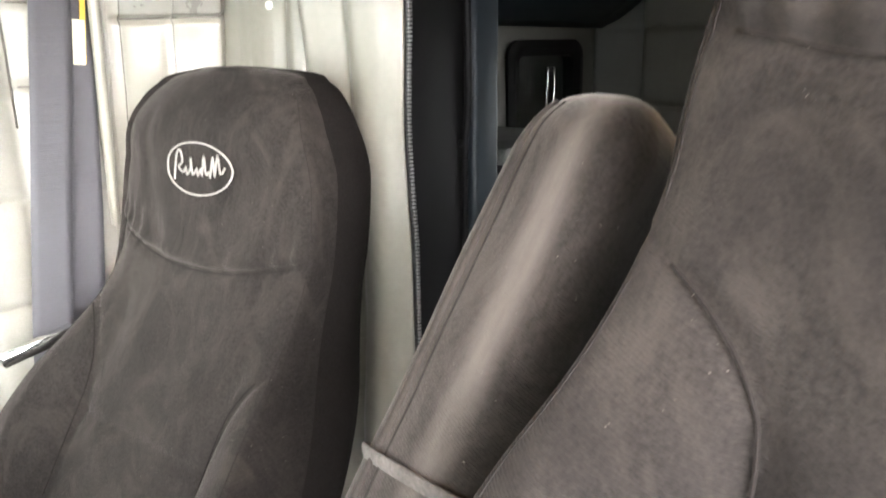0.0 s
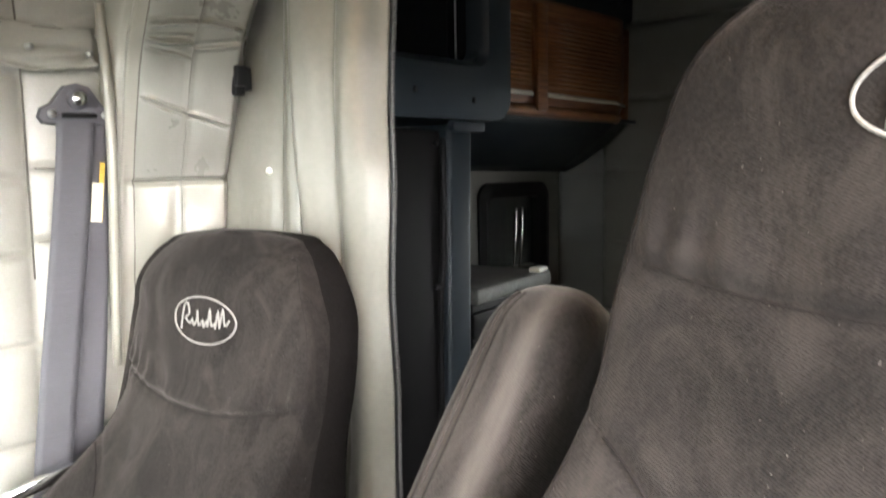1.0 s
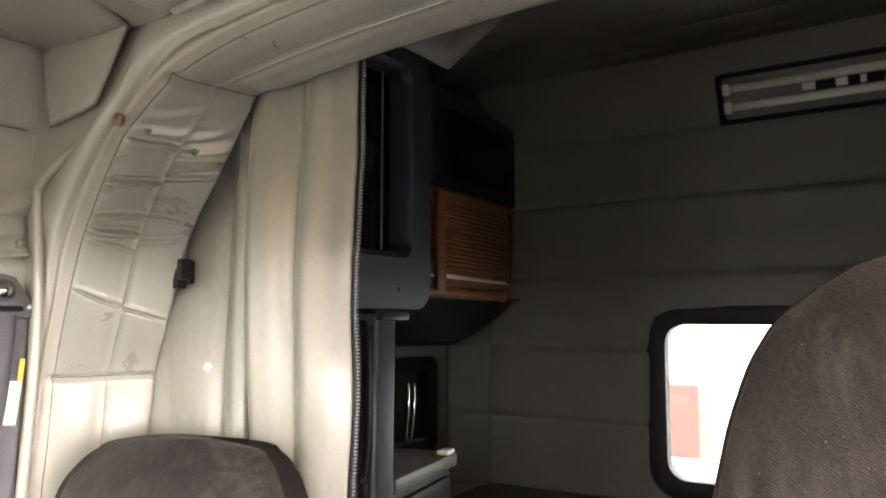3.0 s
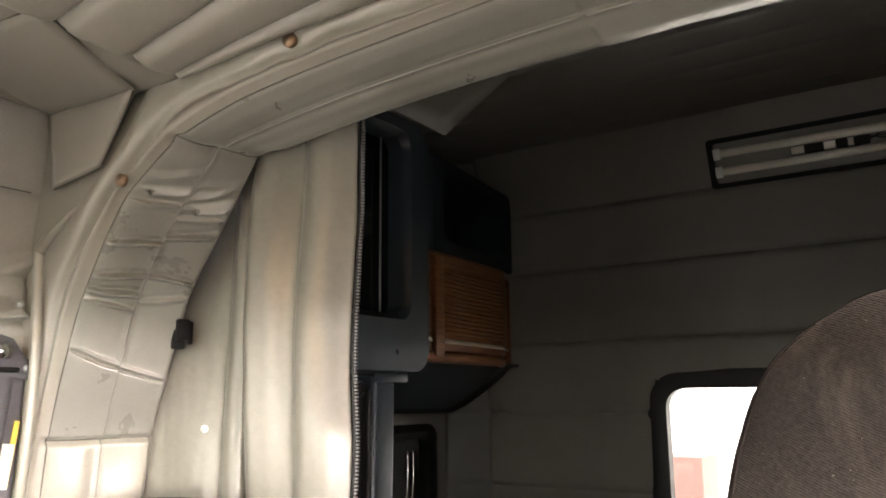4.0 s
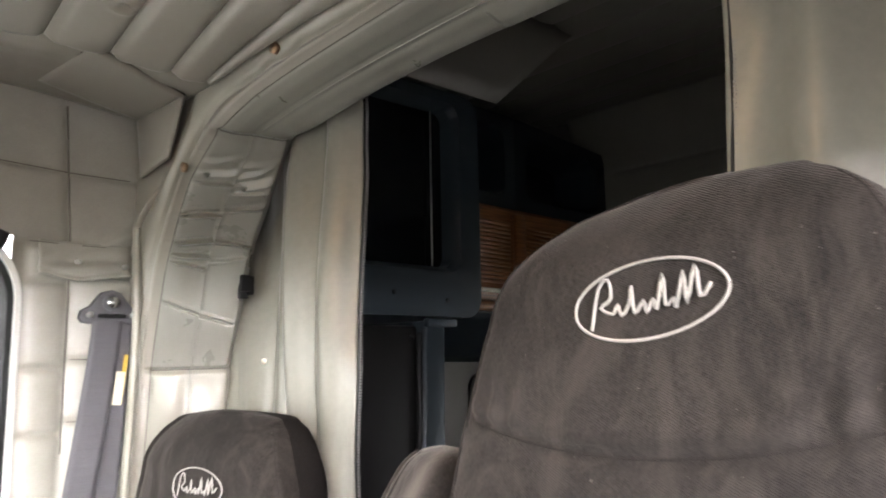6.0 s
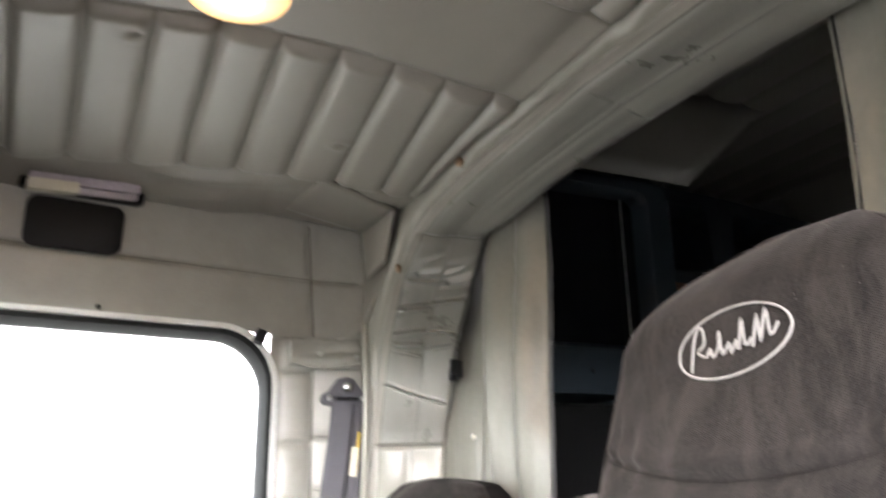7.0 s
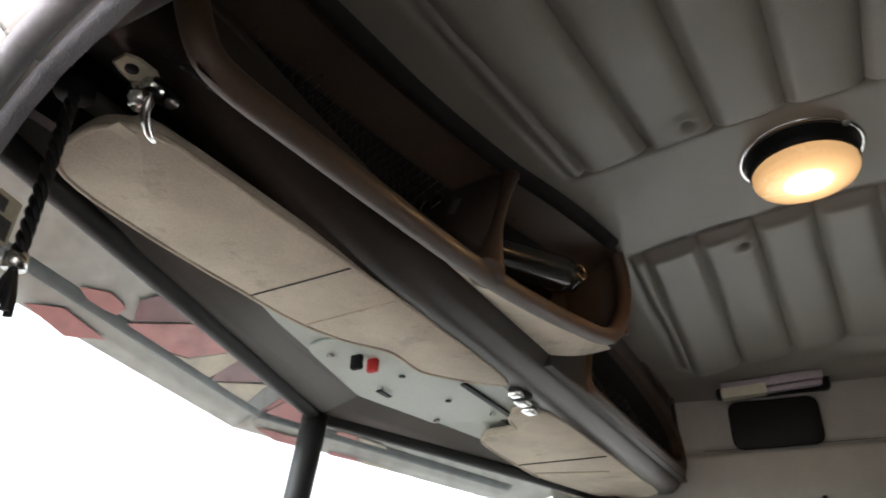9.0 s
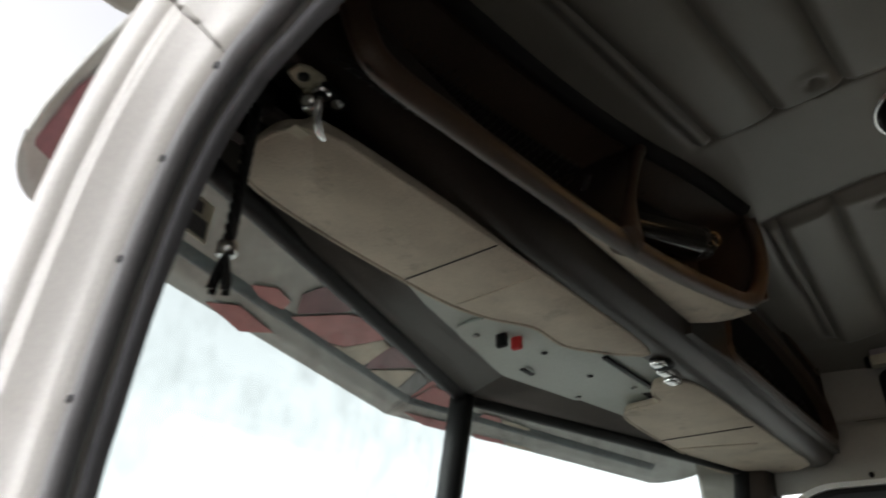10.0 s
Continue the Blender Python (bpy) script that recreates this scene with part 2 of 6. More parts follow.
CREAM = material("reflected_cream", (0.56, 0.5, 0.38), 0.35, vary=0.15, big=25, fine=90, bump=0.03)
SLATE = material("reflected_slate", (0.2, 0.205, 0.2), 0.35, vary=0.2, big=25, fine=90, bump=0.03)
STRIP = material("blue_grey_strip", (0.14, 0.165, 0.175), 0.4, vary=0.25, big=40, fine=120)
RED = material("red_paint", (0.42, 0.03, 0.025), 0.22, vary=0.15, big=3, bump=0.02)


def graphics():
    """Made-up paint for the unseen hood, to be reflected: red with sharp-edged cream, maroon and grey fields."""
    m = material("hood_graphics", (0.42, 0.03, 0.025), 0.25, vary=0.15, big=3, bump=0.02)
    nt = m.node_tree
    n, l = nt.nodes, nt.links
    tc, vo, ra = n.new("ShaderNodeTexCoord"), n.new("ShaderNodeTexVoronoi"), n.new("ShaderNodeValToRGB")
    vo.inputs["Scale"].default_value = 4.5
    ra.color_ramp.interpolation = "CONSTANT"
    e = ra.color_ramp.elements
    e[0].position, e[0].color = 0.0, (0.7, 0.65, 0.54, 1)
    e[1].position, e[1].color = 0.2, (0.5, 0.13, 0.11, 1)
    for pos, colour in ((0.42, (0.55, 0.58, 0.53, 1)), (0.56, (0.55, 0.2, 0.17, 1)), (0.86, (0.16, 0.06, 0.06, 1))):
        x = e.new(pos)
        x.color = colour
    sep = n.new("ShaderNodeSeparateColor")
    l.new(tc.outputs["Object"], vo.inputs["Vector"])
    l.new(vo.outputs["Color"], sep.inputs[0])
    l.new(sep.outputs[0], ra.inputs[0])
    l.new(ra.outputs[0], n["Principled BSDF"].inputs["Base Color"])
    return m


HOODPAINT = graphics()
FADED = material("faded_red_siding", (0.13, 0.045, 0.038), 0.8, vary=0.2, big=0.5, fine=20)
REDPLASTIC = material("red_plastic", (0.6, 0.03, 0.03), 0.4)
PURPLE = material("mauve_booklet", (0.42, 0.37, 0.4), 0.6, vary=0.2)
COPPER = material("brass_button", (0.33, 0.22, 0.14), 0.4, metal=0.8)
WOOD = wood_material("oak")
GLASS = clear_glass("window_glass", dirt=0.03)
WINDSHIELD = clear_glass("windshield_glass", (0.72, 0.8, 0.775), dirt=0.22)
CONCRETE = material("worn_concrete", (0.62, 0.6, 0.56), 0.85, vary=0.12, big=0.4, fine=30)
def lens_material():
    """A clear lens with the lit bulb showing at its middle."""
    m = glowing("lit_lamp_lens", (1.0, 0.6, 0.25), 1.0, (0.45, 0.28, 0.13))
    n, l = m.node_tree.nodes, m.node_tree.links
    b = n["Principled BSDF"]
    tc, fl, ln, rp, mu = n.new("ShaderNodeTexCoord"), n.new("ShaderNodeVectorMath"), n.new("ShaderNodeVectorMath"), n.new("ShaderNodeValToRGB"), n.new("ShaderNodeMath")
    fl.operation, fl.inputs[1].default_value, ln.operation = "MULTIPLY", (1, 1, 0), "LENGTH"
    e = rp.color_ramp.elements
    e[0].position, e[0].color = 0.01, (1, 1, 1, 1)
    e[1].position, e[1].color = 0.066, (0.0005, 0.0005, 0.0005, 1)
    for pos, v in ((0.014, 0.12), (0.02, 0.012), (0.03, 0.002)):
        e.new(pos).color = (v, v, v, 1)
    mu.operation, mu.inputs[1].default_value = "MULTIPLY", 200.0
    l.new(tc.outputs["Object"], fl.inputs[0])
    l.new(fl.outputs["Vector"], ln.inputs[0])
    l.new(ln.outputs["Value"], rp.inputs[0])
    l.new(rp.outputs[0], mu.inputs[0])
    l.new(mu.outputs[0], b.inputs["Emission Strength"])
    return m


LENS = lens_material()
TUBE = material("lamp_tube", (0.88, 0.85, 0.76), 0.12, vary=0.03, bump=0.0, spec=0.8)
ENAMEL = material("white_enamel", (0.85, 0.82, 0.74), 0.18, vary=0.08, big=20, bump=0.0, spec=1.0)
# near-black: holds the shade of the console's enclosed shelves and top gap
DARKSHADE = material("recess_shade", (0.014, 0.013, 0.013), 0.95, vary=0.3, fine=500, bump=0.3)
STICKER = material("grey_sticker_print", (0.1, 0.098, 0.1), 0.5, vary=0.3, fine=300)
NETCORD = material("black_net_cord", (0.03, 0.03, 0.032), 0.7, vary=0.2)
CARPET = material("grey_carpet", (0.12, 0.115, 0.108), 0.95, vary=0.3, fine=500, bump=0.5)


# ---- building helpers ----
def tidy(ob, mat, parent, label=""):
    ob.data.materials.append(mat)
    if parent:
        ob.parent = parent
    if label:
        tagged(ob, label)
    return ob


def raw(name, verts, faces, mat, parent=None, label="", smooth=True, thick=0.0):
    me = bpy.data.meshes.new(name)
    me.from_pydata([tuple(map(float, v)) for v in verts], [], faces)
    me.validate()
    me.update()
    for p in me.polygons:
        p.use_smooth = smooth
    ob = tidy(new(name, me), mat, parent, label)
    if thick:
        s = ob.modifiers.new("thick", "SOLIDIFY")
        s.thickness, s.offset = thick, 0
    return ob


def sheet(name, P, mat, parent=None, label="", closed=(False, False), skip=None, thick=0.0, smooth=True):
    """A grid of points P[n, m, 3]."""
    P = np.asarray(P, float)
    n, m = P.shape[:2]
    faces = []
    for i in range(n if closed[0] else n - 1):
        for j in range(m if closed[1] else m - 1):
            if skip is None or not skip[i, j]:
                a, b = (i + 1) % n, (j + 1) % m
                faces.append((i * m + j, a * m + j, a * m + b, i * m + b))
    return raw(name, P.reshape(-1, 3), faces, mat, parent, label, smooth, thick)


def part(name, bm, mat, parent=None, label="", smooth=True):
    me = bpy.data.meshes.new(name)
    bmesh.ops.recalc_face_normals(bm, faces=bm.faces)
    bm.to_mesh(me)
    bm.free()
    for p in me.polygons:
        p.use_smooth = smooth
    return tidy(new(name, me), mat, parent, label)


def rbox(name, size, m, mat, parent=None, label="", bevel=0.006, seg=2):
    """A box of that size with rounded edges, at the pose m (or a place)."""
    if not isinstance(m, Matrix):
        m = Matrix.Translation(m)
    bm = bmesh.new()
    bmesh.ops.create_cube(bm, size=1)
    bmesh.ops.scale(bm, vec=size, verts=bm.verts)
    if bevel:
        bmesh.ops.bevel(bm, geom=bm.edges[:], offset=min(bevel, min(size) * 0.45), segments=seg, profile=0.5, affect="EDGES")
    bmesh.ops.transform(bm, matrix=m, verts=bm.verts)
    return part(name, bm, mat, parent, label, smooth=False) if not bevel else shade(part(name, bm, mat, parent, label))


def shade(ob, angle=40):
    me = ob.data
    me.polygons.foreach_set("use_smooth", [True] * len(me.polygons))
    bm = bmesh.new()
    bm.from_mesh(me)
    for e in bm.edges:
        e.smooth = len(e.link_faces) != 2 or e.calc_face_angle(0) < radians(angle)
    bm.to_mesh(me)
    bm.free()
    return ob


def sweep(name, pts, r, mat, parent=None, label="", closed=False, sides=10, flat=1.0, fine=4):
    """A tube along pts, smoothed; r a radius or one for each point; flat squashes it along its second axis."""
    pts = [Vector(p) for p in pts]
    n = len(pts)
    rs = list(r) if hasattr(r, "__len__") else [r] * n
    dense, dr = [], []
    last = n if closed else n - 1
    for i in range(last):
        p0, p1, p2, p3 = (pts[(i + k) % n] if closed else pts[max(0, min(n - 1, i + k))] for k in (-1, 0, 1, 2))
        for k in range(fine):
            t = k / fine
            dense.append(0.5 * ((2 * p1) + (p2 - p0) * t + (2 * p0 - 5 * p1 + 4 * p2 - p3) * t * t + (3 * p1 - p0 - 3 * p2 + p3) * t ** 3))
            dr.append(rs[i] * (1 - t) + rs[(i + 1) % n] * t)
    if not closed:
        dense.append(pts[-1])
        dr.append(rs[-1])
    k = len(dense)
    up, rings = None, []
    for i, p in enumerate(dense):
        d = (dense[(i + 1) % k] - dense[i - 1]) if closed or 0 < i < k - 1 else (dense[1] - dense[0] if i == 0 else dense[-1] - dense[-2])
        d.normalize()
        if up is None:
            up = d.orthogonal().normalized()
        up = (up - d * up.dot(d)).normalized()
        side = d.cross(up)
        rings.append([p + dr[i] * (math.cos(a) * up + flat * math.sin(a) * side) for a in np.linspace(0, 2 * math.pi, sides, endpoint=False)])
    verts = [v for ring in rings for v in ring]
    faces = [(i * sides + j, i * sides + (j + 1) % sides, ((i + 1) % k) * sides + (j + 1) % sides, ((i + 1) % k) * sides + j) for i in range(k if closed else k - 1) for j in range(sides)]
    if not closed:
        faces += [tuple(range(sides))[::-1], tuple((k - 1) * sides + j for j in range(sides))]
    return raw(name, verts, faces, mat, parent, label)


def rounded(x0, x1, y0, y1, r, seg=6):
    """A rounded rectangle, counter-clockwise."""
    out = []
    for cx, cy, a0 in ((x1 - r, y1 - r, 0), (x0 + r, y1 - r, 90), (x0 + r, y0 + r, 180), (x1 - r, y0 + r, 270)):
        out += [(cx + r * math.cos(radians(a0 + 90 * k / seg)), cy + r * math.sin(radians(a0 + 90 * k / seg))) for k in range(seg + 1)]
    return out


def slab(name, outline, to3, depth, mat, parent=None, label="", bevel=0.003):
    """A plate with that flat outline; to3(u, v, w) lays it into the world, w from 0 to depth."""
    bm = bmesh.new()
    a = [bm.verts.new(to3(u, v, 0.0)) for u, v in outline]
    b = [bm.verts.new(to3(u, v, depth)) for u, v in outline]
    bm.faces.new(a)
    bm.faces.new(b[::-1])
    n = len(a)
    for i in range(n):
        bm.faces.new((a[i], b[i], b[(i + 1) % n], a[(i + 1) % n]))
    bmesh.ops.recalc_face_normals(bm, faces=bm.faces)
    if bevel:
        rim = [e for e in bm.edges if len(e.link_faces) == 2 and any(len(f.verts) > 4 for f in e.link_faces) and any(len(f.verts) == 4 for f in e.link_faces)]
        bmesh.ops.bevel(bm, geom=rim, offset=bevel, segments=2, profile=0.5, affect="EDGES")
    return shade(part(name, bm, mat, parent, label))


def ring(name, profile_loops, to3, mat, parent=None, label=""):
    """A frame: closed loops of (u, v, w), one after another round the section, all with as many points."""
    P = [[to3(*p) for p in loop] for loop in profile_loops]
    return shade(sheet(name, P, mat, parent, label, closed=(True, True)))


def empty(name, place, label, category, group="", kind="", turn=0.0):
    ob = new(name)
    ob.empty_display_size = 0.05
    ob.matrix_world = pose(*place, 0, 0, turn)
    return tagged(ob, label, category, group, kind)


def spline(xs, ys, q):
    """A smooth curve through (xs, ys), at q."""
    xs, ys = np.asarray(xs, float), np.asarray(ys, float)
    d = np.gradient(ys, xs)
    i = np.clip(np.searchsorted(xs, q) - 1, 0, len(xs) - 2)
    h = xs[i + 1] - xs[i]
    t = np.clip((q - xs[i]) / h, 0, 1)
    return (2 * t**3 - 3 * t**2 + 1) * ys[i] + (t**3 - 2 * t**2 + t) * h * d[i] + (3 * t**2 - 2 * t**3) * ys[i + 1] + (t**3 - t**2) * h * d[i + 1]


def bell(x, s):
    return np.exp(-(x / s) ** 2)


MID = 0.398          # the cab's middle line


def roof_z(x, y):
    """The headliner's height: crowned both ways, drawn down to the arch at the rear."""
    v = np.abs(y - MID)
    z = 1.658 - 0.2 * (np.clip(x, -0.25, 0.38) - 0.05) ** 2 - 0.02 * (np.minimum(v, 0.55) / 0.6) ** 2
    return z - 0.02 * np.clip((x - 0.415) / 0.063, 0, 1) ** 1.6 * np.clip((0.22 - v) / 0.1, 0, 1)


def wall_y(x, z):
    """The passenger side's inner face: the cab narrows towards the windscreen and leans in above the windows."""
    return 1.267 - 0.18 * np.maximum(0, 0.34 - x) - 0.15 * np.maximum(0, z - 1.38)


# ---- the cab's shell ----
floor = rbox("floor", (3.3, 2.7, 0.05), (0.75, MID, -0.025), CARPET, bevel=0)
tagged(floor, "grey carpeted floor of the truck cab", "floor", kind="structure")

ground = raw("ground", [(-900, -900, -1.15), (900, -900, -1.15), (900, 900, -1.15), (-900, 900, -1.15)], [(0, 1, 2, 3)], CONCRETE)
tagged(ground, "worn concrete ground outside the truck", "ground", kind="structure")


def headliner():
    pitch, first = 0.08, 0.012
    # closely spaced lines beside each seam, so that the pleats end crisply
    cell = np.array([0.0, 0.012, 0.03, 0.055, 0.09, 0.14, 0.2, 0.28, 0.37, 0.46, 0.55, 0.64, 0.73, 0.81, 0.88, 0.93, 0.96, 0.98, 0.992])
    lines = np.concatenate([first + pitch * (j + cell) for j in range(-7, 6)])
    lines = lines[(lines > -0.52) & (lines < 0.4585)]
    ys = np.arange(-0.4, 1.2, 0.0055)
    U, Y = np.meshgrid(lines, ys, indexing="ij")
    V = np.abs(Y - MID)
    fan = 1 + 0.16 * np.clip((V - 0.118) / 0.45, 0, 1) * np.clip((0.45 - U) / 0.1, 0, 1)
    X = first + (U - first) * fan
    Z = roof_z(X, Y)
    outer = 0.585 - 0.115 * np.maximum(0, X + 0.1)
    front, r = -0.25 - 0.03 * np.clip((V - 0.118) / 0.45, 0, 1), 0.035
    # quilted fields with rounded front corners
    cx, cv = np.clip(front + r - X, 0, None), np.clip(V - outer + r, 0, None)
    depth = np.where((cx > 0) & (cv > 0), r - np.hypot(cx, cv), np.minimum(np.minimum(V - 0.118, outer - V), X - front))
    inside = np.clip(depth / 0.012, 0, 1) ** 0.6 * np.clip((0.455 - X) / 0.014, 0, 1)
    k = (U - first) / pitch
    frac = k - np.floor(k + 1e-9)
    gap = np.minimum(frac, 1 - frac) * pitch
    puff = np.clip(gap / 0.0125, 0, 1) ** 0.6 + 0.22 * np.sin(np.pi * frac) + 0.16 * (0.5 - frac)
    Z = Z - 0.013 * inside * puff
    Z += 0.005 * np.exp(-(depth / 0.006) ** 2)
    Z += 0.001 * np.sin(23 * X + 9 * Y) * np.cos(17 * Y + 5 * X) + 0.0016 * np.sin(9 * X + 3 * Y) * np.cos(11 * Y)
    for hx, hy in ((-0.091, 0.555), (-0.095, 0.243), (0.25, 0.77), (0.25, 0.03)):
        h = np.hypot(X - hx, Y - hy)
        Z += 0.012 * bell(h, 0.007) - 0.003 * bell(h - 0.014, 0.006)
    Z -= 0.011 * bell(V - outer - 0.05, 0.032) * np.clip((X + 0.1) / 0.15, 0, 1) * np.clip((0.26 - X) / 0.12, 0, 1) * (1 + 0.3 * np.sin(31 * X))
    edge = np.clip((V - outer - 0.02) / 0.12, 0, 1)
    Z -= 0.02 * edge ** 2 * np.clip((0.2 - X) / 0.1, 0, 1) + 0.006 * edge * (1 - edge)
    ob = sheet("ceiling", np.stack([X, Y, Z], -1), HEADLINER, thick=0.006)
    iy = lambda y: int(np.clip(round((y - ys[0]) / 0.0055), 0, len(ys) - 1))
    for sgn in (1, -1):
        for j in range(-3, 6):
            i = int(np.argmin(np.abs(lines - (first + pitch * j))))
            col = [c for c in range(iy(MID + sgn * 0.122), iy(MID + sgn * 0.6), 3 * sgn) if depth[i, c] > 0.003]
            if len(col) > 3:
                # dark cords stand in for the shade in the pleat valleys
                sweep("pleat_seam", [(X[i, c], Y[i, c], Z[i, c] - 0.0026) for c in col], 0.0017, SEAM, ob, sides=5, fine=1)
        c = iy(MID + sgn * 0.118)
        sweep("border_seam", [(X[i, c], Y[i, c], Z[i, c] - 0.003) for i in range(0, len(lines), 3) if -0.246 < X[i, c] < 0.42], 0.0012, SEAM, ob, sides=5, fine=1)
    return tagged(ob, "grey-beige pleated vinyl headliner over the cab", "ceiling", kind="structure")


headliner()
roof = rbox("roof", (1.1, 2.0, 0.03), (0.1, MID, 1.74), PAINT, bevel=0)
tagged(roof, "painted steel roof skin above the cab", "roof", kind="structure")


# the ruched folds of the arch's grey padding: height, lean, strength
RUCHES_FRONT = ((1.521, 0.039, 0.3), (1.504, 0.032, 0.45), (1.488, 0.03, 0.8), (1.435, 0.05, 1.4), (1.386, 0.037, 1.2), (1.362, 0.02, 1.3), (1.346, 0.0, 0.5), (1.267, -0.02, -0.5))
RUCHES_BACK = ((1.526, 0.03, 0.25), (1.519, 0.055, 0.3), (1.505, 0.04, 0.65), (1.493, 0.038, 0.45), (1.473, 0.065, 1.1), (1.398, 0.011, 0.9), (1.368, 0.04, 0.5), (1.258, -0.01, -0.45))


def arch():
    """The padded surround of the opening to the sleeper, as three curves (distance from the middle, height)."""
    a = np.array([
        (0, 1.624, 0, 1.606, 0, 1.580), (0.12, 1.626, 0.12, 1.601, 0.14, 1.579), (0.28, 1.634, 0.28, 1.594, 0.3, 1.571),
        (0.38, 1.637, 0.38, 1.587, 0.4, 1.562), (0.47, 1.643, 0.47, 1.576, 0.48, 1.554), (0.557, 1.652, 0.568, 1.55, 0.544, 1.55),
        (0.652, 1.547, 0.64, 1.51, 0.6, 1.478), (0.712, 1.498, 0.69, 1.472, 0.64, 1.422), (0.79, 1.44, 0.75, 1.385, 0.685, 1.357),
        (0.835, 1.39, 0.782, 1.319, 0.715, 1.282), (0.84, 1.3, 0.804, 1.239, 0.738, 1.213), (0.845, 1.2, 0.824, 1.16, 0.757, 1.16),
        (0.85, 1.1, 0.834, 1.08, 0.767, 1.08), (0.855, 0.9, 0.85, 0.9, 0.785, 0.9), (0.86, 0.5, 0.855, 0.5, 0.8, 0.5), (0.86, 0.0, 0.855, 0.0, 0.8, 0.0)])
    q = np.r_[np.linspace(0, 4.4, 110, endpoint=False), np.linspace(4.4, 11.6, 560, endpoint=False), np.linspace(11.6, len(a) - 1, 50)]
    n = len(q)
    cur = np.stack([spline(np.arange(len(a)), a[:, c], q) for c in range(6)], 1)
    half = []
    for sgn in (1, -1):
        rows = []
        for i in range(n):
            ou, oz, ru, rz, iu, iz = cur[i]
            z = rz
            row = []
            wr = np.clip((1.56 - z) / 0.04, 0, 1) * np.clip((z - 1.13) / 0.03, 0, 1)
            for v in np.linspace(0, 1, 73):
                if v < 0.36:
                    t = v / 0.36
                    u, w, x = ou + (ru - ou) * t, oz + (rz - oz) * t, 0.454 + 0.032 * t
                    w += 0.006 * math.sin(math.pi * t) * noise.noise((u * 22, t * 2.0, sgn * 4.0)) * float(np.clip((w - 1.5) / 0.05, 0, 1))
                    x -= 0.012 * math.sin(math.pi * t) + 0.012 * float(bell(t - 0.93, 0.12)) - 0.006 * float(bell(t - 0.72, 0.06))
                else:
                    t = (v - 0.36) / 0.64
                    u, w, x = ru + (iu - ru) * t, rz + (iz - rz) * t, 0.486 + 0.123 * t
                    front = t < 0.5
                    puff = 0.007 * (abs(math.sin(2 * math.pi * t)) ** 0.35) + 0.0045 * float(bell(t - 0.5, 0.03))
                    crease = 0.0
                    for s, lean, c in (RUCHES_FRONT if front else RUCHES_BACK):
                        d = z - s - lean * (t - (0.25 if front else 0.75)) - 0.002 * noise.noise((t * 5, s * 40, sgn * 5.0))
                        crease += c * float(bell(d, 0.0026) - 0.55 * bell(d - 0.006, 0.0035))
                    seam = float(bell(z - 1.548, 0.004)) + float(bell(z - 1.142, 0.005))
                    puff += 0.012 * float(wr) * crease * min(1.0, 9 * min(t, 1 - t), 12 * abs(t - 0.5) + 0.35) - 0.008 * seam
                    if z < 1.142:
                        puff += 0.014 * min(1.0, (1.142 - z) / 0.06) * noise.noise((t * 2.2 + 5, z * 7, sgn * 2.0))
                    puff += 0.0015 * noise.noise((t * 6, z * 16, sgn * 3.0)) + 0.004 * noise.noise((t * 2, z * 7, sgn + 7.0))
                    u -= puff * (0.9 if z < 1.5 else 0.3)
                    w -= puff * (0.25 if z < 1.5 else 0.95)
                row.append((x, MID + sgn * u, w))
            row.append((0.63, MID + sgn * (iu + 0.02), iz + 0.012))
            rows.append(row)
        half.append(rows)
    P = half[1][::-1] + half[0][1:]
    for sgn in (1, -1):
        G = []
        for i in range(110, n):
            ou, oz = cur[i][:2]
            if oz < 1.62:
                far = float(wall_y(0.45, oz)) - MID
                G.append([(0.464 - 0.012 * t - 0.003 * math.sin(math.pi * t), MID + sgn * (ou - 0.004 + (far + 0.01 - ou) * t), oz + 0.006 * t) for t in np.linspace(0, 1, 8)])
        tr = sheet("pillar_trim", G, VINYL)
        tagged(tr, "cream vinyl trim between arch and side wall", "trim", kind="structure")
    ob = sheet("sleeper_arch", P, VINYL)
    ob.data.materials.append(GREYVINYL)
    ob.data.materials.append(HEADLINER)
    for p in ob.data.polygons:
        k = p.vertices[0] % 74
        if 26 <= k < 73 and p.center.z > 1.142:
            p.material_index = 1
        elif p.center.z > 1.5 and k >= 18 and abs(p.center.y - MID) < 0.62:
            p.material_index = 2
    for rows in half:
        for col, r, mat in ((26, 0.001, SEAM), (49, 0.0016, GREYVINYL)):
            sweep("seam", [rows[i][col] for i in range(0, n, 5)], r, mat, ob, sides=6, fine=1)
        for level in (1.548, 1.142):
            i = int(np.argmin(np.abs(cur[:, 3] - level) + 9 * (cur[:, 0] < 0.3)))
            sweep("seam", [rows[i][c] for c in range(26, 73)], 0.001, SEAM, ob, sides=5, fine=1)
    for sgn in (1, -1):
        sweep("fold", [(x, MID + sgn * (y - MID), z) for x, y, z in ((0.486, 1.112, 1.508), (0.462, 1.14, 1.478), (0.45, 1.175, 1.45), (0.449, 1.218, 1.42), (0.449, 1.222, 1.4), (0.449, 1.214, 1.32), (0.449, 1.208, 1.23), (0.449, 1.213, 1.12), (0.449, 1.226, 1.0), (0.449, 1.24, 0.85))], [0.004, 0.006, 0.007, 0.008, 0.008, 0.008, 0.008, 0.008, 0.008, 0.006], VINYL, ob, fine=5)
    return tagged(ob, "padded cream vinyl arch, stitched and ruched, round the sleeper opening", "trim", kind="structure")


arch()


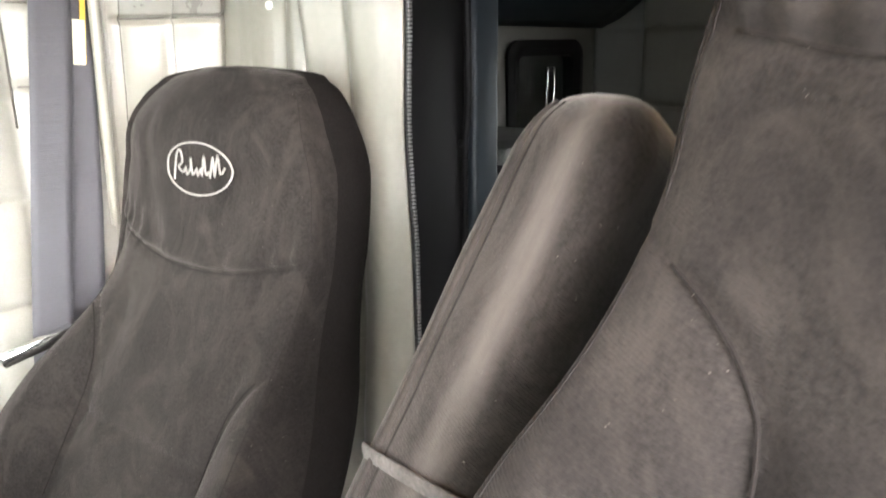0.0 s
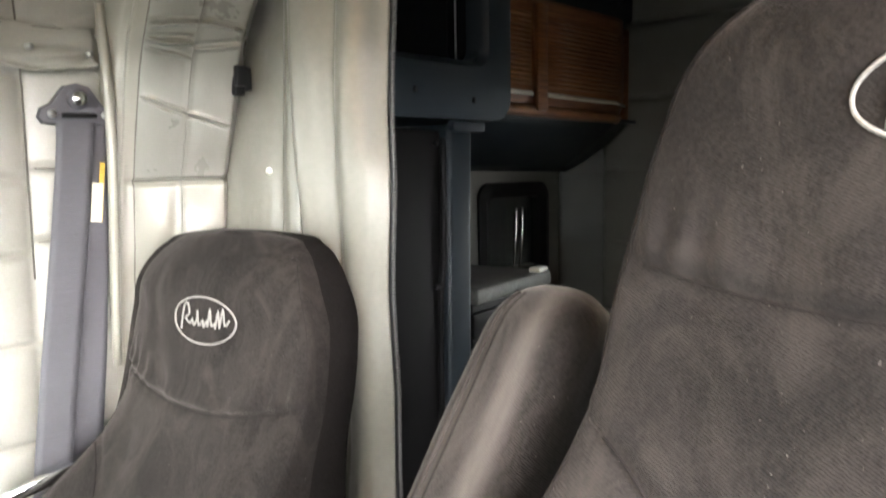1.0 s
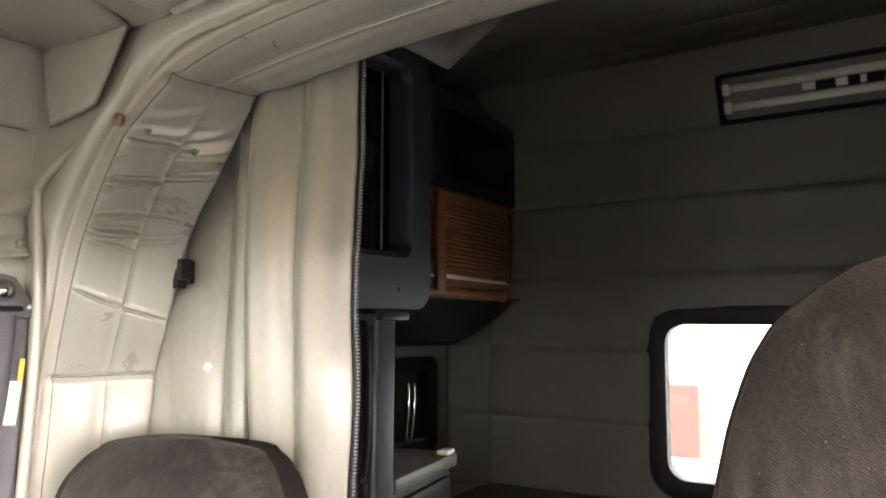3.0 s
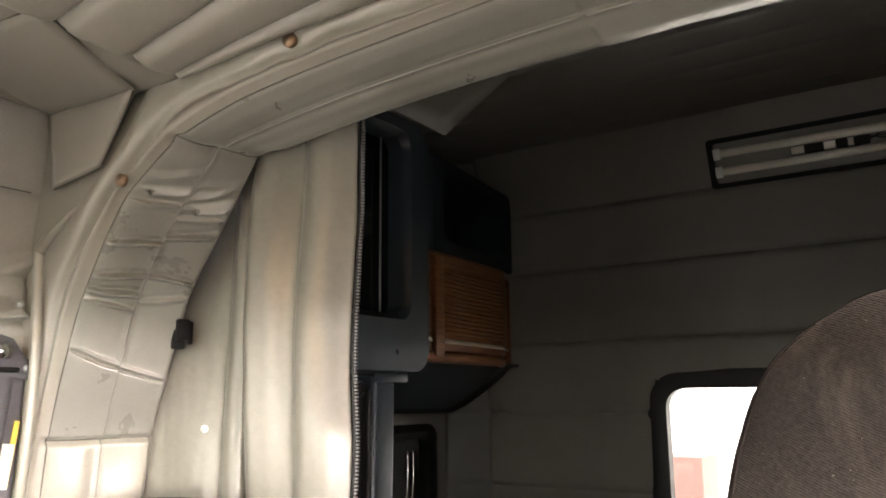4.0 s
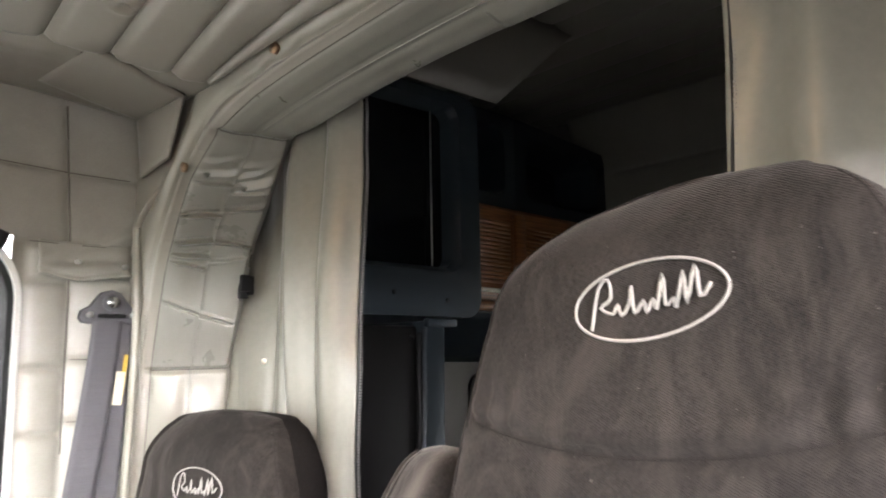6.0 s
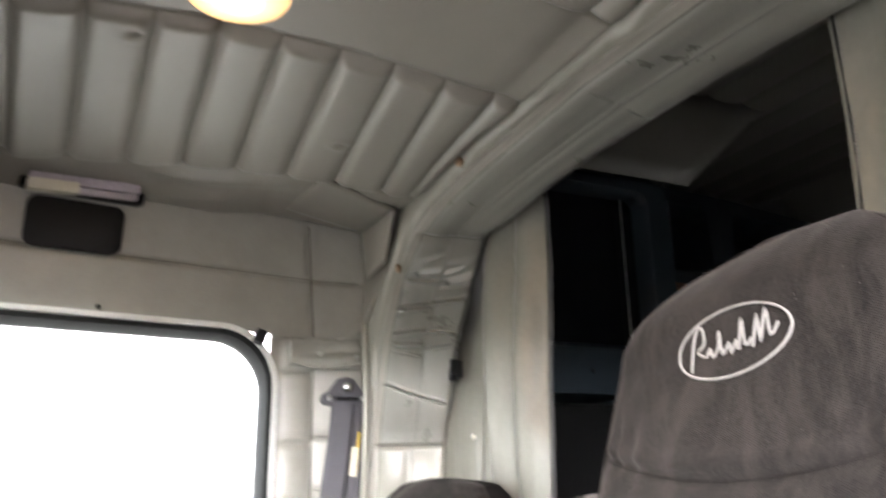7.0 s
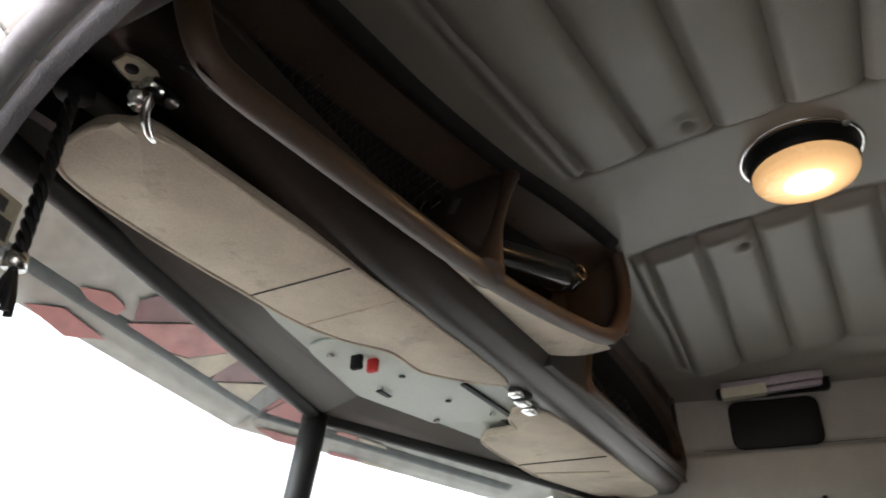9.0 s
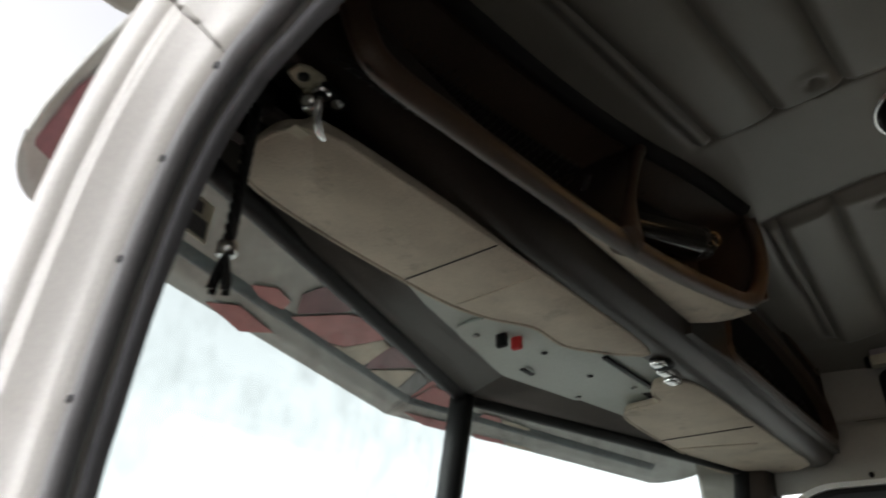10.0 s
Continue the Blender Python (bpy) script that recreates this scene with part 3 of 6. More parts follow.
def side_wall(sgn):
    xs, zs = np.arange(-0.62, 0.492, 0.008), np.arange(0.0, 1.742, 0.004)
    X, Z = np.meshgrid(xs, zs, indexing="ij")
    Y = wall_y(X, Z)
    lean = 0.12 * np.maximum(0, Z - 1.37)
    vs = X - (0.341 - lean)
    puff = 0
    up = Z > 1.375
    puff = puff + 0.009 * up * (1 - bell(vs, 0.005)) * (1 - bell(Z - 1.503, 0.005)) * (0.75 + 0.25 * np.sin(6 * X + 2)) + 0.01 * up * (X > 0.345) * bell(Z - 1.385 - 0.02 * np.sin(30 * X), 0.012)
    for lo, hi, zz in ((0.268, 0.341, (1.37, 1.302, 1.15, 1.036, 0.9, 0.75, 0.6)), (0.341, 0.47, (1.37, 1.315, 1.165, 1.055, 0.9, 0.75, 0.6))):
        inx = (X > lo) & (X <= hi) & ~up
        bx = np.sin(np.pi * np.clip((X - lo) / (hi - lo), 0, 1)) ** 0.5
        g = sum(bell(Z - s, 0.007) for s in zz)
        puff = puff + inx * 0.013 * bx * (1 - 0.7 * np.clip(g, 0, 1))
    Y = Y - puff
    skip = ((X > -0.47) & (X < 0.24) & (Z > 0.7) & (Z < 1.378))[:-1, :-1]
    if sgn < 0:
        Y = 2 * MID - Y
        skip = ((X > -0.455) & (X < 0.45) & (Z < 1.345))[:-1, :-1]
    yat = lambda x, z: float(np.interp(z, zs, Y[int(round((x - xs[0]) / 0.008))]))
    lines = [[(0.341 - 0.12 * max(0, z - 1.37), z) for z in np.arange(1.0, 1.62, 0.02)], [(x, 1.503) for x in np.arange(-0.3, 0.45, 0.016)], [(x, 1.373) for x in np.arange(0.27, 0.45, 0.016)], [(x, 1.165) for x in np.arange(0.35, 0.45, 0.016)], [(x, 1.055) for x in np.arange(0.35, 0.45, 0.016)]]
    seams = [[(x, yat(x, z) - (0.011 if sgn > 0 else -0.011), z) for x, z in line] for line in lines if sgn > 0 or line[0][1] > 1.4]
    ob = sheet("wall_passenger" if sgn > 0 else "wall_driver", np.stack([X, Y, Z], -1), WALLVINYL, skip=skip, thick=0.006)
    for line in seams:
        sweep("seam", line, 0.0016 if line[0][0] == line[-1][0] or len(line) > 25 and line[0][2] != line[-1][2] else 0.0009, SEAM, ob, sides=5, fine=1)
    return tagged(ob, "cream vinyl quilted side wall of the cab with the door opening", "wall", kind="structure")


side_wall(1)
side_wall(-1)


def gusset():
    """The two padded flaps that close the corner between headliner, wall and arch; the inner edge has come loose."""
    def flap(name, c, label):
        c = [Vector(p) for p in c]
        G = []
        for s in np.linspace(0, 1, 16):
            row = []
            for t in np.linspace(0, 1, 16):
                p = (c[0] * (1 - s) + c[1] * s) * (1 - t) + (c[3] * (1 - s) + c[2] * s) * t
                nrm = (c[1] - c[0]).cross(c[3] - c[0]).normalized()
                row.append(p - nrm * 0.004 * (math.sin(math.pi * s) * math.sin(math.pi * t)) ** 0.35 * (1 if nrm.z > 0 else -1))
            G.append(row)
        fl = sheet(name, G, HEADLINER, thick=0.008)
        sweep("seam", [G[0][0], G[15][0], G[15][15], G[0][15]], 0.0016, SEAM, fl, sides=5, fine=1, closed=True)
        tagged(fl, label, "trim", kind="structure")
    flap("trim_flap", [(0.262, 0.925, 1.628), (0.436, 1.0, 1.612), (0.43, 1.185, 1.613), (0.24, 1.14, 1.634)], "loose padded vinyl flap at the headliner's corner")
    flap("trim_flap", [(0.436, 1.0, 1.61), (0.452, 1.09, 1.522), (0.438, 1.178, 1.5), (0.428, 1.185, 1.613)], "padded vinyl flap between headliner and arch")


gusset()


def loose_hem():
    """The crumpled lower hem of the upper wall panel, and the screws that hold it."""
    G = []
    for x in np.linspace(0.285, 0.446, 40):
        row = []
        for t in np.linspace(0, 1, 18):
            z = 1.378 - 0.065 * t + 0.006 * math.sin(31 * x) * t
            w = abs(noise.noise((x * 13 + 1.6 * t, t * 2.2, 4.0))) * 0.024 * (0.25 + 0.75 * t) + 0.008 * t + 0.008 * float(bell(t - 0.97, 0.06))
            row.append((x, float(wall_y(x, z)) - 0.012 - w, z))
        G.append(row)
    ob = sheet("loose_hem", G, WALLVINYL, thick=0.003)
    tagged(ob, "crumpled loose vinyl hem above the belt anchor", "trim", kind="structure")
    for x, z in ((0.437, 1.338), (0.352, 1.342)):
        sc = sweep("screw", [(x, float(wall_y(x, z)) - 0.018, z), (x, float(wall_y(x, z)) - 0.03, z)], 0.005, STEEL, fine=1, sides=12)
        tagged(sc, "small steel screw through the vinyl wall trim", "screw", group="trim screws")


loose_hem()
dash = rbox("dash_panel", (0.42, 1.5, 0.84), (-0.68, MID, 0.42), CONSOLE, bevel=0.05)
tagged(dash, "dark panel that closes the cab under the windscreen", "wall", kind="structure")


# ---- the sleeper's shell ----
def sleeper():
    ys, zs = np.arange(-0.75, 1.475, 0.012), np.arange(0.0, 2.06, 0.008)
    Y, Z = np.meshgrid(ys, zs, indexing="ij")
    g = sum(bell(Z - s, 0.008) for s in (1.813, 1.608, 1.37, 1.14, 0.906, 0.67))
    X = 2.2 - 0.012 * (1 - np.clip(g, 0, 1)) + 0.004 * np.sin(7 * Y + 4 * Z) - 0.35 * np.maximum(0, Z - 1.83)
    for sy, sz in ((1.033, 1.149), (1.423, 1.15), (0.975, 1.16)):
        X += 0.012 * bell(np.hypot(Y - sy, Z - sz), 0.016)
    skip = ((Y > 0.33) & (Y < 0.875) & (Z > 0.75) & (Z < 1.235))[:-1, :-1]
    ob = sheet("wall_rear", np.stack([X, Y, Z], -1), QUILT, skip=skip, thick=0.02)
    tagged(ob, "dark grey quilted vinyl rear wall of the sleeper", "wall", kind="structure")
    # the slanted corner, then the sides
    t, zs = np.linspace(0, 1, 14), np.arange(0.0, 2.06, 0.01)
    T, Z = np.meshgrid(t, zs, indexing="ij")
    g = bell(Z - 1.14, 0.007) + bell(Z - 0.905, 0.007) + bell(Z - 0.67, 0.007)
    off = 0.01 * np.sin(np.pi * T) ** 0.5 * (1 - np.clip(g, 0, 1))
    ob = sheet("wall_corner", np.stack([2.095 + 0.105 * T - 0.75 * off, 1.592 - 0.12 * T - 0.65 * off, Z], -1), PANEL, thick=0.01)
    tagged(ob, "pale grey quilted panel across the sleeper's rear corner", "wall", kind="structure")
    xs, zs = np.arange(0.6, 2.11, 0.014), np.arange(0.0, 2.06, 0.012)
    for sgn in (1, -1):
        X, Z = np.meshgrid(xs, zs, indexing="ij")
        Y = 1.6 + 0.004 * np.sin(8 * X + 5 * Z)
        skip = ((X > 1.72) & (X < 1.985) & (Z > 0.835) & (Z < 1.07))[:-1, :-1]
        ob = sheet("wall_sleeper", np.stack([X, Y if sgn > 0 else 2 * MID - Y - 0.02, Z], -1), QUILT, skip=skip if sgn > 0 else None, thick=0.02)
        tagged(ob, "dark grey vinyl side wall of the sleeper", "wall", kind="structure")
    xs, ys = np.arange(0.5, 2.16, 0.01), np.arange(-0.82, 1.62, 0.02)
    X, Y = np.meshgrid(xs, ys, indexing="ij")
    Z = 2.05 - 0.012 * np.abs(np.sin(np.pi * X / 0.12)) ** 0.5 - 0.25 * np.maximum(0, 0.95 - X)
    ob = sheet("ceiling_sleeper", np.stack([X, Y, Z], -1), QUILT, thick=0.02)
    tagged(ob, "dark pleated ceiling of the sleeper", "ceiling", kind="structure")
    # bulkhead between cab and sleeper, outside the arch
    for sgn in (1, -1):
        b = rbox("bulkhead", (0.04, 0.36, 2.0), (0.66, MID + sgn * 1.05, 1.0), QUILT, bevel=0)
        tagged(b, "dark bulkhead beside the sleeper opening", "wall", kind="structure")
    b = rbox("bulkhead", (0.04, 2.4, 0.3), (0.66, MID, 1.78), QUILT, bevel=0)
    tagged(b, "dark bulkhead above the sleeper opening", "wall", kind="structure")


sleeper()


def framed_window(name, to3, u0, u1, v0, v1, r, border, proud, frame_mat, glass, label):
    """A rubber frame with a pane; u, v in the wall, w into the room."""
    win = empty(name, to3((u0 + u1) / 2, v0, 0), label, "window", kind="structure")
    o, i = rounded(u0, u1, v0, v1, r), rounded(u0 + border, u1 - border, v0 + border, v1 - border, max(0.01, r - border * 0.6))
    inv = win.matrix_world.inverted()
    loc = lambda u, v, w: inv @ Vector(to3(u, v, w))
    mid = [((a + c) / 2, (b + d) / 2) for (a, b), (c, d) in zip(o, i)]
    ring("window_frame", [[(u, v, -0.03) for u, v in o], [(u, v, proud * 0.6) for u, v in o], [(u, v, proud) for u, v in mid], [(u, v, proud * 0.5) for u, v in i], [(u, v, -0.03) for u, v in i]], loc, frame_mat, win)
    p = slab("pane", i, lambda u, v, w: loc(u, v, w - 0.02), 0.004, glass, win, bevel=0)
    p.visible_shadow = False
    return win


framed_window("window_1", lambda u, v, w: (2.19 - w, u, v), 0.3, 0.91, 0.7, 1.27, 0.09, 0.055, 0.022, RUBBER, GLASS, "rounded rear sleeper window in a thick black rubber frame")
w2 = framed_window("window_2", lambda u, v, w: (u, 1.59 - w, v), 1.68, 2.02, 0.79, 1.11, 0.05, 0.045, 0.02, BLACK, GLASS, "small dark side hatch with a rounded black frame")
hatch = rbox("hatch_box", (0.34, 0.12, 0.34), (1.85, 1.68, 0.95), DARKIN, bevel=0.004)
tagged(hatch, "dark storage box behind the sleeper's side hatch", "box", kind="structure")
for x in (1.83, 1.86):
    r = sweep("rod", [(x, 1.575, 0.83), (x + 0.004, 1.565, 0.95), (x + 0.012, 1.572, 1.03)], 0.004, CHROME)
    tagged(r, "thin bright metal rod standing in the side hatch", "rod", group="rods in the hatch")


# ---- sleeper furniture along the passenger side ----
def tv_cabinet():
    c = empty("tv_cabinet", (0.98, 1.046, 1.25), "blue-grey plastic cabinet with a rounded black opening", "cabinet")
    inv = c.matrix_world.inverted()
    loc = lambda u, v, w: inv @ Vector((u, 1.046 - w, v))
    o, i = rounded(0.74, 1.203, 1.25, 1.785, 0.05), rounded(0.79, 1.128, 1.352, 1.755, 0.035)
    i2 = rounded(0.802, 1.116, 1.364, 1.743, 0.03)
    ring("front", [[(u, v, -0.42) for u, v in o], [(u, v, -0.012) for u, v in o], [(u * 0.985 + 0.0145, v, 0.0) for u, v in o], [(u, v, 0.006) for u, v in i], [(u, v, -0.01) for u, v in i2], [(u, v, -0.42) for u, v in i2]], loc, BLUEGREY, c)
    slab("screen", i2, lambda u, v, w: loc(u, v, -0.05 + w), 0.004, DARKGLASS, c, "black glossy panel set back in the opening", bevel=0)
    sweep("screw", [loc(1.086, 1.288, -0.002), loc(1.086, 1.288, 0.004)], 0.006, BLACK, c, fine=1)
    sweep("screw", [loc(0.93, 1.30, -0.002), loc(0.93, 1.30, 0.004)], 0.006, BLACK, c, fine=1)
    sweep("rail", [loc(1.075, 1.37, -0.035), loc(1.075, 1.55, -0.035), loc(1.075, 1.74, -0.035)], 0.002, STEEL, c)
    return c


tv_cabinet()
cove = sheet("ceiling_cove", [[(0.62 + (0.65 + 0.26 * t) * k, 1.05 - 0.06 * t, 1.795 + 0.245 * t) for t in np.linspace(0, 1, 6)] for k in np.linspace(0, 1, 12)], QUILT, thick=0.01)
tagged(cove, "pale grey sloping panel above the cabinet in the sleeper", "ceiling", kind="structure")
shell = rbox("roof_sleeper", (1.95, 2.9, 0.04), (1.5, MID, 2.12), PAINT, bevel=0)
tagged(shell, "painted roof skin over the sleeper", "roof", kind="structure")
for sx, sy, dx, dy in ((2.3, MID, 0.04, 2.9), (1.5, 1.78, 1.95, 0.04), (1.5, 2 * MID - 1.78, 1.95, 0.04)):
    if dx < 0.1:
        lo = rbox("wall_outer", (dx, dy, 0.7), (sx, sy, 0.35), PAINT, bevel=0)
        hi = rbox("wall_outer", (dx, dy, 0.84), (sx, sy, 1.7), PAINT, bevel=0)
        for yy_, ww in ((1.34, 0.9), (-0.42, 1.4)):
            tagged(rbox("wall_outer", (dx, ww, 0.6), (sx, yy_, 0.98), PAINT, bevel=0), "painted outer skin of the sleeper", "wall", kind="structure")
        tagged(lo, "painted outer skin of the sleeper", "wall", kind="structure")
        tagged(hi, "painted outer skin of the sleeper", "wall", kind="structure")
    else:
        tagged(rbox("wall_outer", (dx, dy, 2.12), (sx, sy, 1.06), PAINT, bevel=0), "painted outer skin of the sleeper", "wall", kind="structure")


for sgn in (1, -1):
    tagged(rbox("wall_outer", (0.03, 0.6, 2.1), (0.51, MID + sgn * 1.15, 1.05), PAINT, bevel=0), "painted front skin of the sleeper beside the cab", "wall", kind="structure")
tagged(rbox("wall_outer", (0.03, 2.9, 0.42), (0.51, MID, 1.96), PAINT, bevel=0), "painted front skin of the sleeper above the cab", "wall", kind="structure")


def closet():
    c = empty("closet", (0.95, 1.07, 0), "black closet front with a rounded blue-grey corner post", "cabinet")
    inv = c.matrix_world.inverted()
    P = lambda x, y, z: inv @ Vector((x, y, z))
    rbox("door", (0.24, 0.03, 1.22), Matrix.Translation(P(0.89, 1.075, 0.62)), BLACK, c, bevel=0.008)
    sweep("door_edge", [P(1.012, 1.058, 1.215), P(1.008, 1.055, 1.0), P(1.002, 1.06, 0.9), P(0.998, 1.058, 0.6), P(0.995, 1.06, 0.05)], 0.007, BLACK, c)
    post = [(u, v) for u, v in rounded(1.018, 1.085, 1.046, 1.36, 0.012)]
    slab("post", post, lambda u, v, w: P(u - 0.02 * (1 - w / 1.24), v, w), 1.24, BLUEGREY, c)
    rbox("bracket", (0.09, 0.02, 0.02), Matrix.Translation(P(1.06, 1.04, 1.236)), BLUEGREY, c)
    for z in (1.205, 0.93):
        sweep("screw", [P(0.992, 1.062, z), P(0.992, 1.054, z)], 0.006, BLACK, c, fine=1)
    return c


closet()


def wood_cabinet():
    c = empty("overhead_cabinet", (1.75, 1.34, 1.3), "oak overhead cabinet with ribbed tambour doors, under dark cubbies", "cabinet")
    inv = c.matrix_world.inverted()
    P = lambda x, y, z: inv @ Vector((x, y, z))
    # the bowed front: y grows slightly towards the rear end
    def yf(x, z):
        return 1.337 + 0.09 * np.clip((x - 2.05) / 0.14, 0, 1) ** 2 + 0.03 * np.clip((1.36 - z) / 0.06, 0, 1) ** 2
    xs, zs = np.linspace(1.22, 2.19, 60), np.linspace(1.295, 1.605, 24)
    X, Z = np.meshgrid(xs, zs, indexing="ij")
    Z = Z - 0.015 * (X - 1.6) + 0.01
    pts = np.stack([X, yf(X, Z) + 0.012, Z], -1)
    sheet("body", [[P(*p) for p in row] for row in pts], WOOD, c, thick=0.018)
    for x0, x1 in ((1.24, 1.63), (1.70, 2.13)):
        for k in range(15):
            z = 1.385 + 0.0128 * k - 0.015 * ((x0 + x1) / 2 - 1.6)
            sweep("slat", [P(x, float(yf(x, z)) + 0.002, z - 0.015 * (x - (x0 + x1) / 2)) for x in np.linspace(x0, x1, 6)], 0.0058, WOOD, c, sides=6, fine=1)
        zb = 1.357 - 0.015 * ((x0 + x1) / 2 - 1.6)
        sweep("handle_strip", [P(x, float(yf(x, zb)) - 0.002, zb - 0.015 * (x - (x0 + x1) / 2)) for x in np.linspace(x0, x1, 6)], 0.009, TUBE, c, "pale metal pull strip", flat=0.5, fine=1)
    for xa in (1.665, 2.155):
        rbox("stile", (0.045, 0.02, 0.29), Matrix.Translation(P(xa, float(yf(xa, 1.45)) - 0.004, 1.455 - 0.015 * (xa - 1.6))), WOOD, c, bevel=0.006)
    sweep("bottom_rail", [P(x, 1.345 + 0.09 * max(0, (x - 2.05) / 0.14) ** 2, 1.312 - 0.015 * (x - 1.6)) for x in np.linspace(1.22, 2.19, 8)], 0.017, WOOD, c, fine=2)
    rbox("underside", (0.97, 0.25, 0.012), Matrix.Translation(P(1.705, 1.475, 1.297)), BLUEGREY, c)
    # the cubbies above
    for x0, x1 in ((1.24, 1.66), (1.70, 2.14)):
        o, i = rounded(x0 - 0.02, x1 + 0.03, 1.61, 1.93, 0.02), rounded(x0 + 0.03, x1 - 0.03, 1.66, 1.88, 0.04)
        loc = lambda u, v, w: P(u, 1.36 - w, v - 0.08 * max(0, u - 1.6) * (v - 1.6) / 0.3)
        ring("cubby", [[(u, v, -0.2) for u, v in o], [(u, v, 0.0) for u, v in o], [(u, v, 0.008) for u, v in i], [(u, v, -0.2) for u, v in i]], loc, BLUEGREY, c)
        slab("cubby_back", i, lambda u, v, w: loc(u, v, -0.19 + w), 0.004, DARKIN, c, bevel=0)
    sheet("sloping_underside", [[P(x, 1.352 + 0.22 * t, 1.307 - 0.015 * (x - 1.6) - 0.155 * t ** 0.8) for t in np.linspace(0, 1, 8)] for x in np.linspace(1.22, 2.13, 12)], BLUEGREY, c, thick=0.006)
    return c


wood_cabinet()


def nightstand():
    c = empty("nightstand", (1.28, 1.2, 0), "dark drawer cabinet with a bright metal-edged top", "cabinet")
    inv = c.matrix_world.inverted()
    P = lambda x, y, z: inv @ Vector((x, y, z))
    turn = pose(0, 0, 0, 0, 0, 12)
    rbox("top", (0.36, 0.3, 0.035), Matrix.Translation(P(1.29, 1.275, 0.885)) @ turn, WORNMETAL, c, bevel=0.01)
    rbox("body", (0.35, 0.28, 0.86), Matrix.Translation(P(1.29, 1.285, 0.435)) @ turn, BLACK, c)
    for k in range(4):
        rbox("drawer", (0.34, 0.02, 0.06), Matrix.Translation(P(1.3, 1.14, 0.82 - 0.078 * k)) @ turn, BLACK, c, bevel=0.012)
    rbox("clip", (0.05, 0.03, 0.012), Matrix.Translation(P(1.44, 1.165, 0.91)) @ turn, TUBE, c, bevel=0.004)
    return c


nightstand()
bunk = empty("bunk_mattress", (1.84, MID, 0.52), "dark quilted bunk mattress against the rear wall", "mattress")
rbox("pad", (0.75, 2.2, 0.16), (0, 0, 0.08), QUILT, bunk, bevel=0.05, seg=4)
for z in (0.03, 0.135):
    sweep("piping", [(u, v, z) for u, v in rounded(-0.368, 0.368, -1.094, 1.094, 0.06)], 0.005, BLACK, bunk, closed=True, fine=1, sides=6)
base = rbox("storage_chest", (0.72, 2.2, 0.52), (1.85, MID, 0.26), BLUEGREY, bevel=0.01)
tagged(base, "dark storage chest under the bunk mattress", "chest")


def fluorescent():
    tilt = pose(2.162, 0.36, 1.879, 0, -19, 0)
    c = new("fluorescent_lamp")
    c.matrix_world = tilt
    tagged(c, "open fluorescent fitting, cover missing, on the sleeper wall", "lamp")
    o, i = rounded(-0.31, 0.31, -0.075, 0.075, 0.012), rounded(-0.292, 0.292, -0.06, 0.06, 0.008)
    loc = lambda u, v, w: (-w, u, v)
    ring("frame", [[(u, v, -0.02) for u, v in o], [(u, v, 0.012) for u, v in o], [(u, v, 0.014) for u, v in i], [(u, v, -0.02) for u, v in i]], loc, BLACK, c)
    slab("tray", i, lambda u, v, w: loc(u, v, -0.018 + w), 0.006, ENAMEL, c, bevel=0)
    for v in (0.028, -0.026):
        sweep("tube", [loc(-0.27, v, 0.01), loc(0.27, v, 0.01)], 0.0125, TUBE, c, fine=1, sides=14)
    for v in (0.028, -0.026):
        for u in (-0.282, 0.282):
            rbox("socket", (0.03, 0.022, 0.034), Matrix.Translation(loc(u, v, 0.002)), WHITE, c, bevel=0.004)
    rbox("ballast", (0.02, 0.2, 0.022), Matrix.Translation(loc(-0.02, 0.002, -0.002)), TUBE, c, bevel=0.003)
    for u, s in ((0.02, 0.05), (-0.05, 0.03), (-0.1, 0.04)):
        rbox("circuit", (0.022, s, 0.026), Matrix.Translation(loc(u, 0.001, 0.006)), BLACK, c, bevel=0.003)
    for k in range(3):
        sweep("wire", [loc(-0.12, 0.004 * k, 0.004), loc(-0.17, 0.02 - 0.012 * k, 0.014), loc(-0.22, -0.01 + 0.01 * k, 0.016), loc(-0.275, 0.02 - 0.02 * k, 0.006)], 0.0018, BLACK, c, sides=6)


fluorescent()


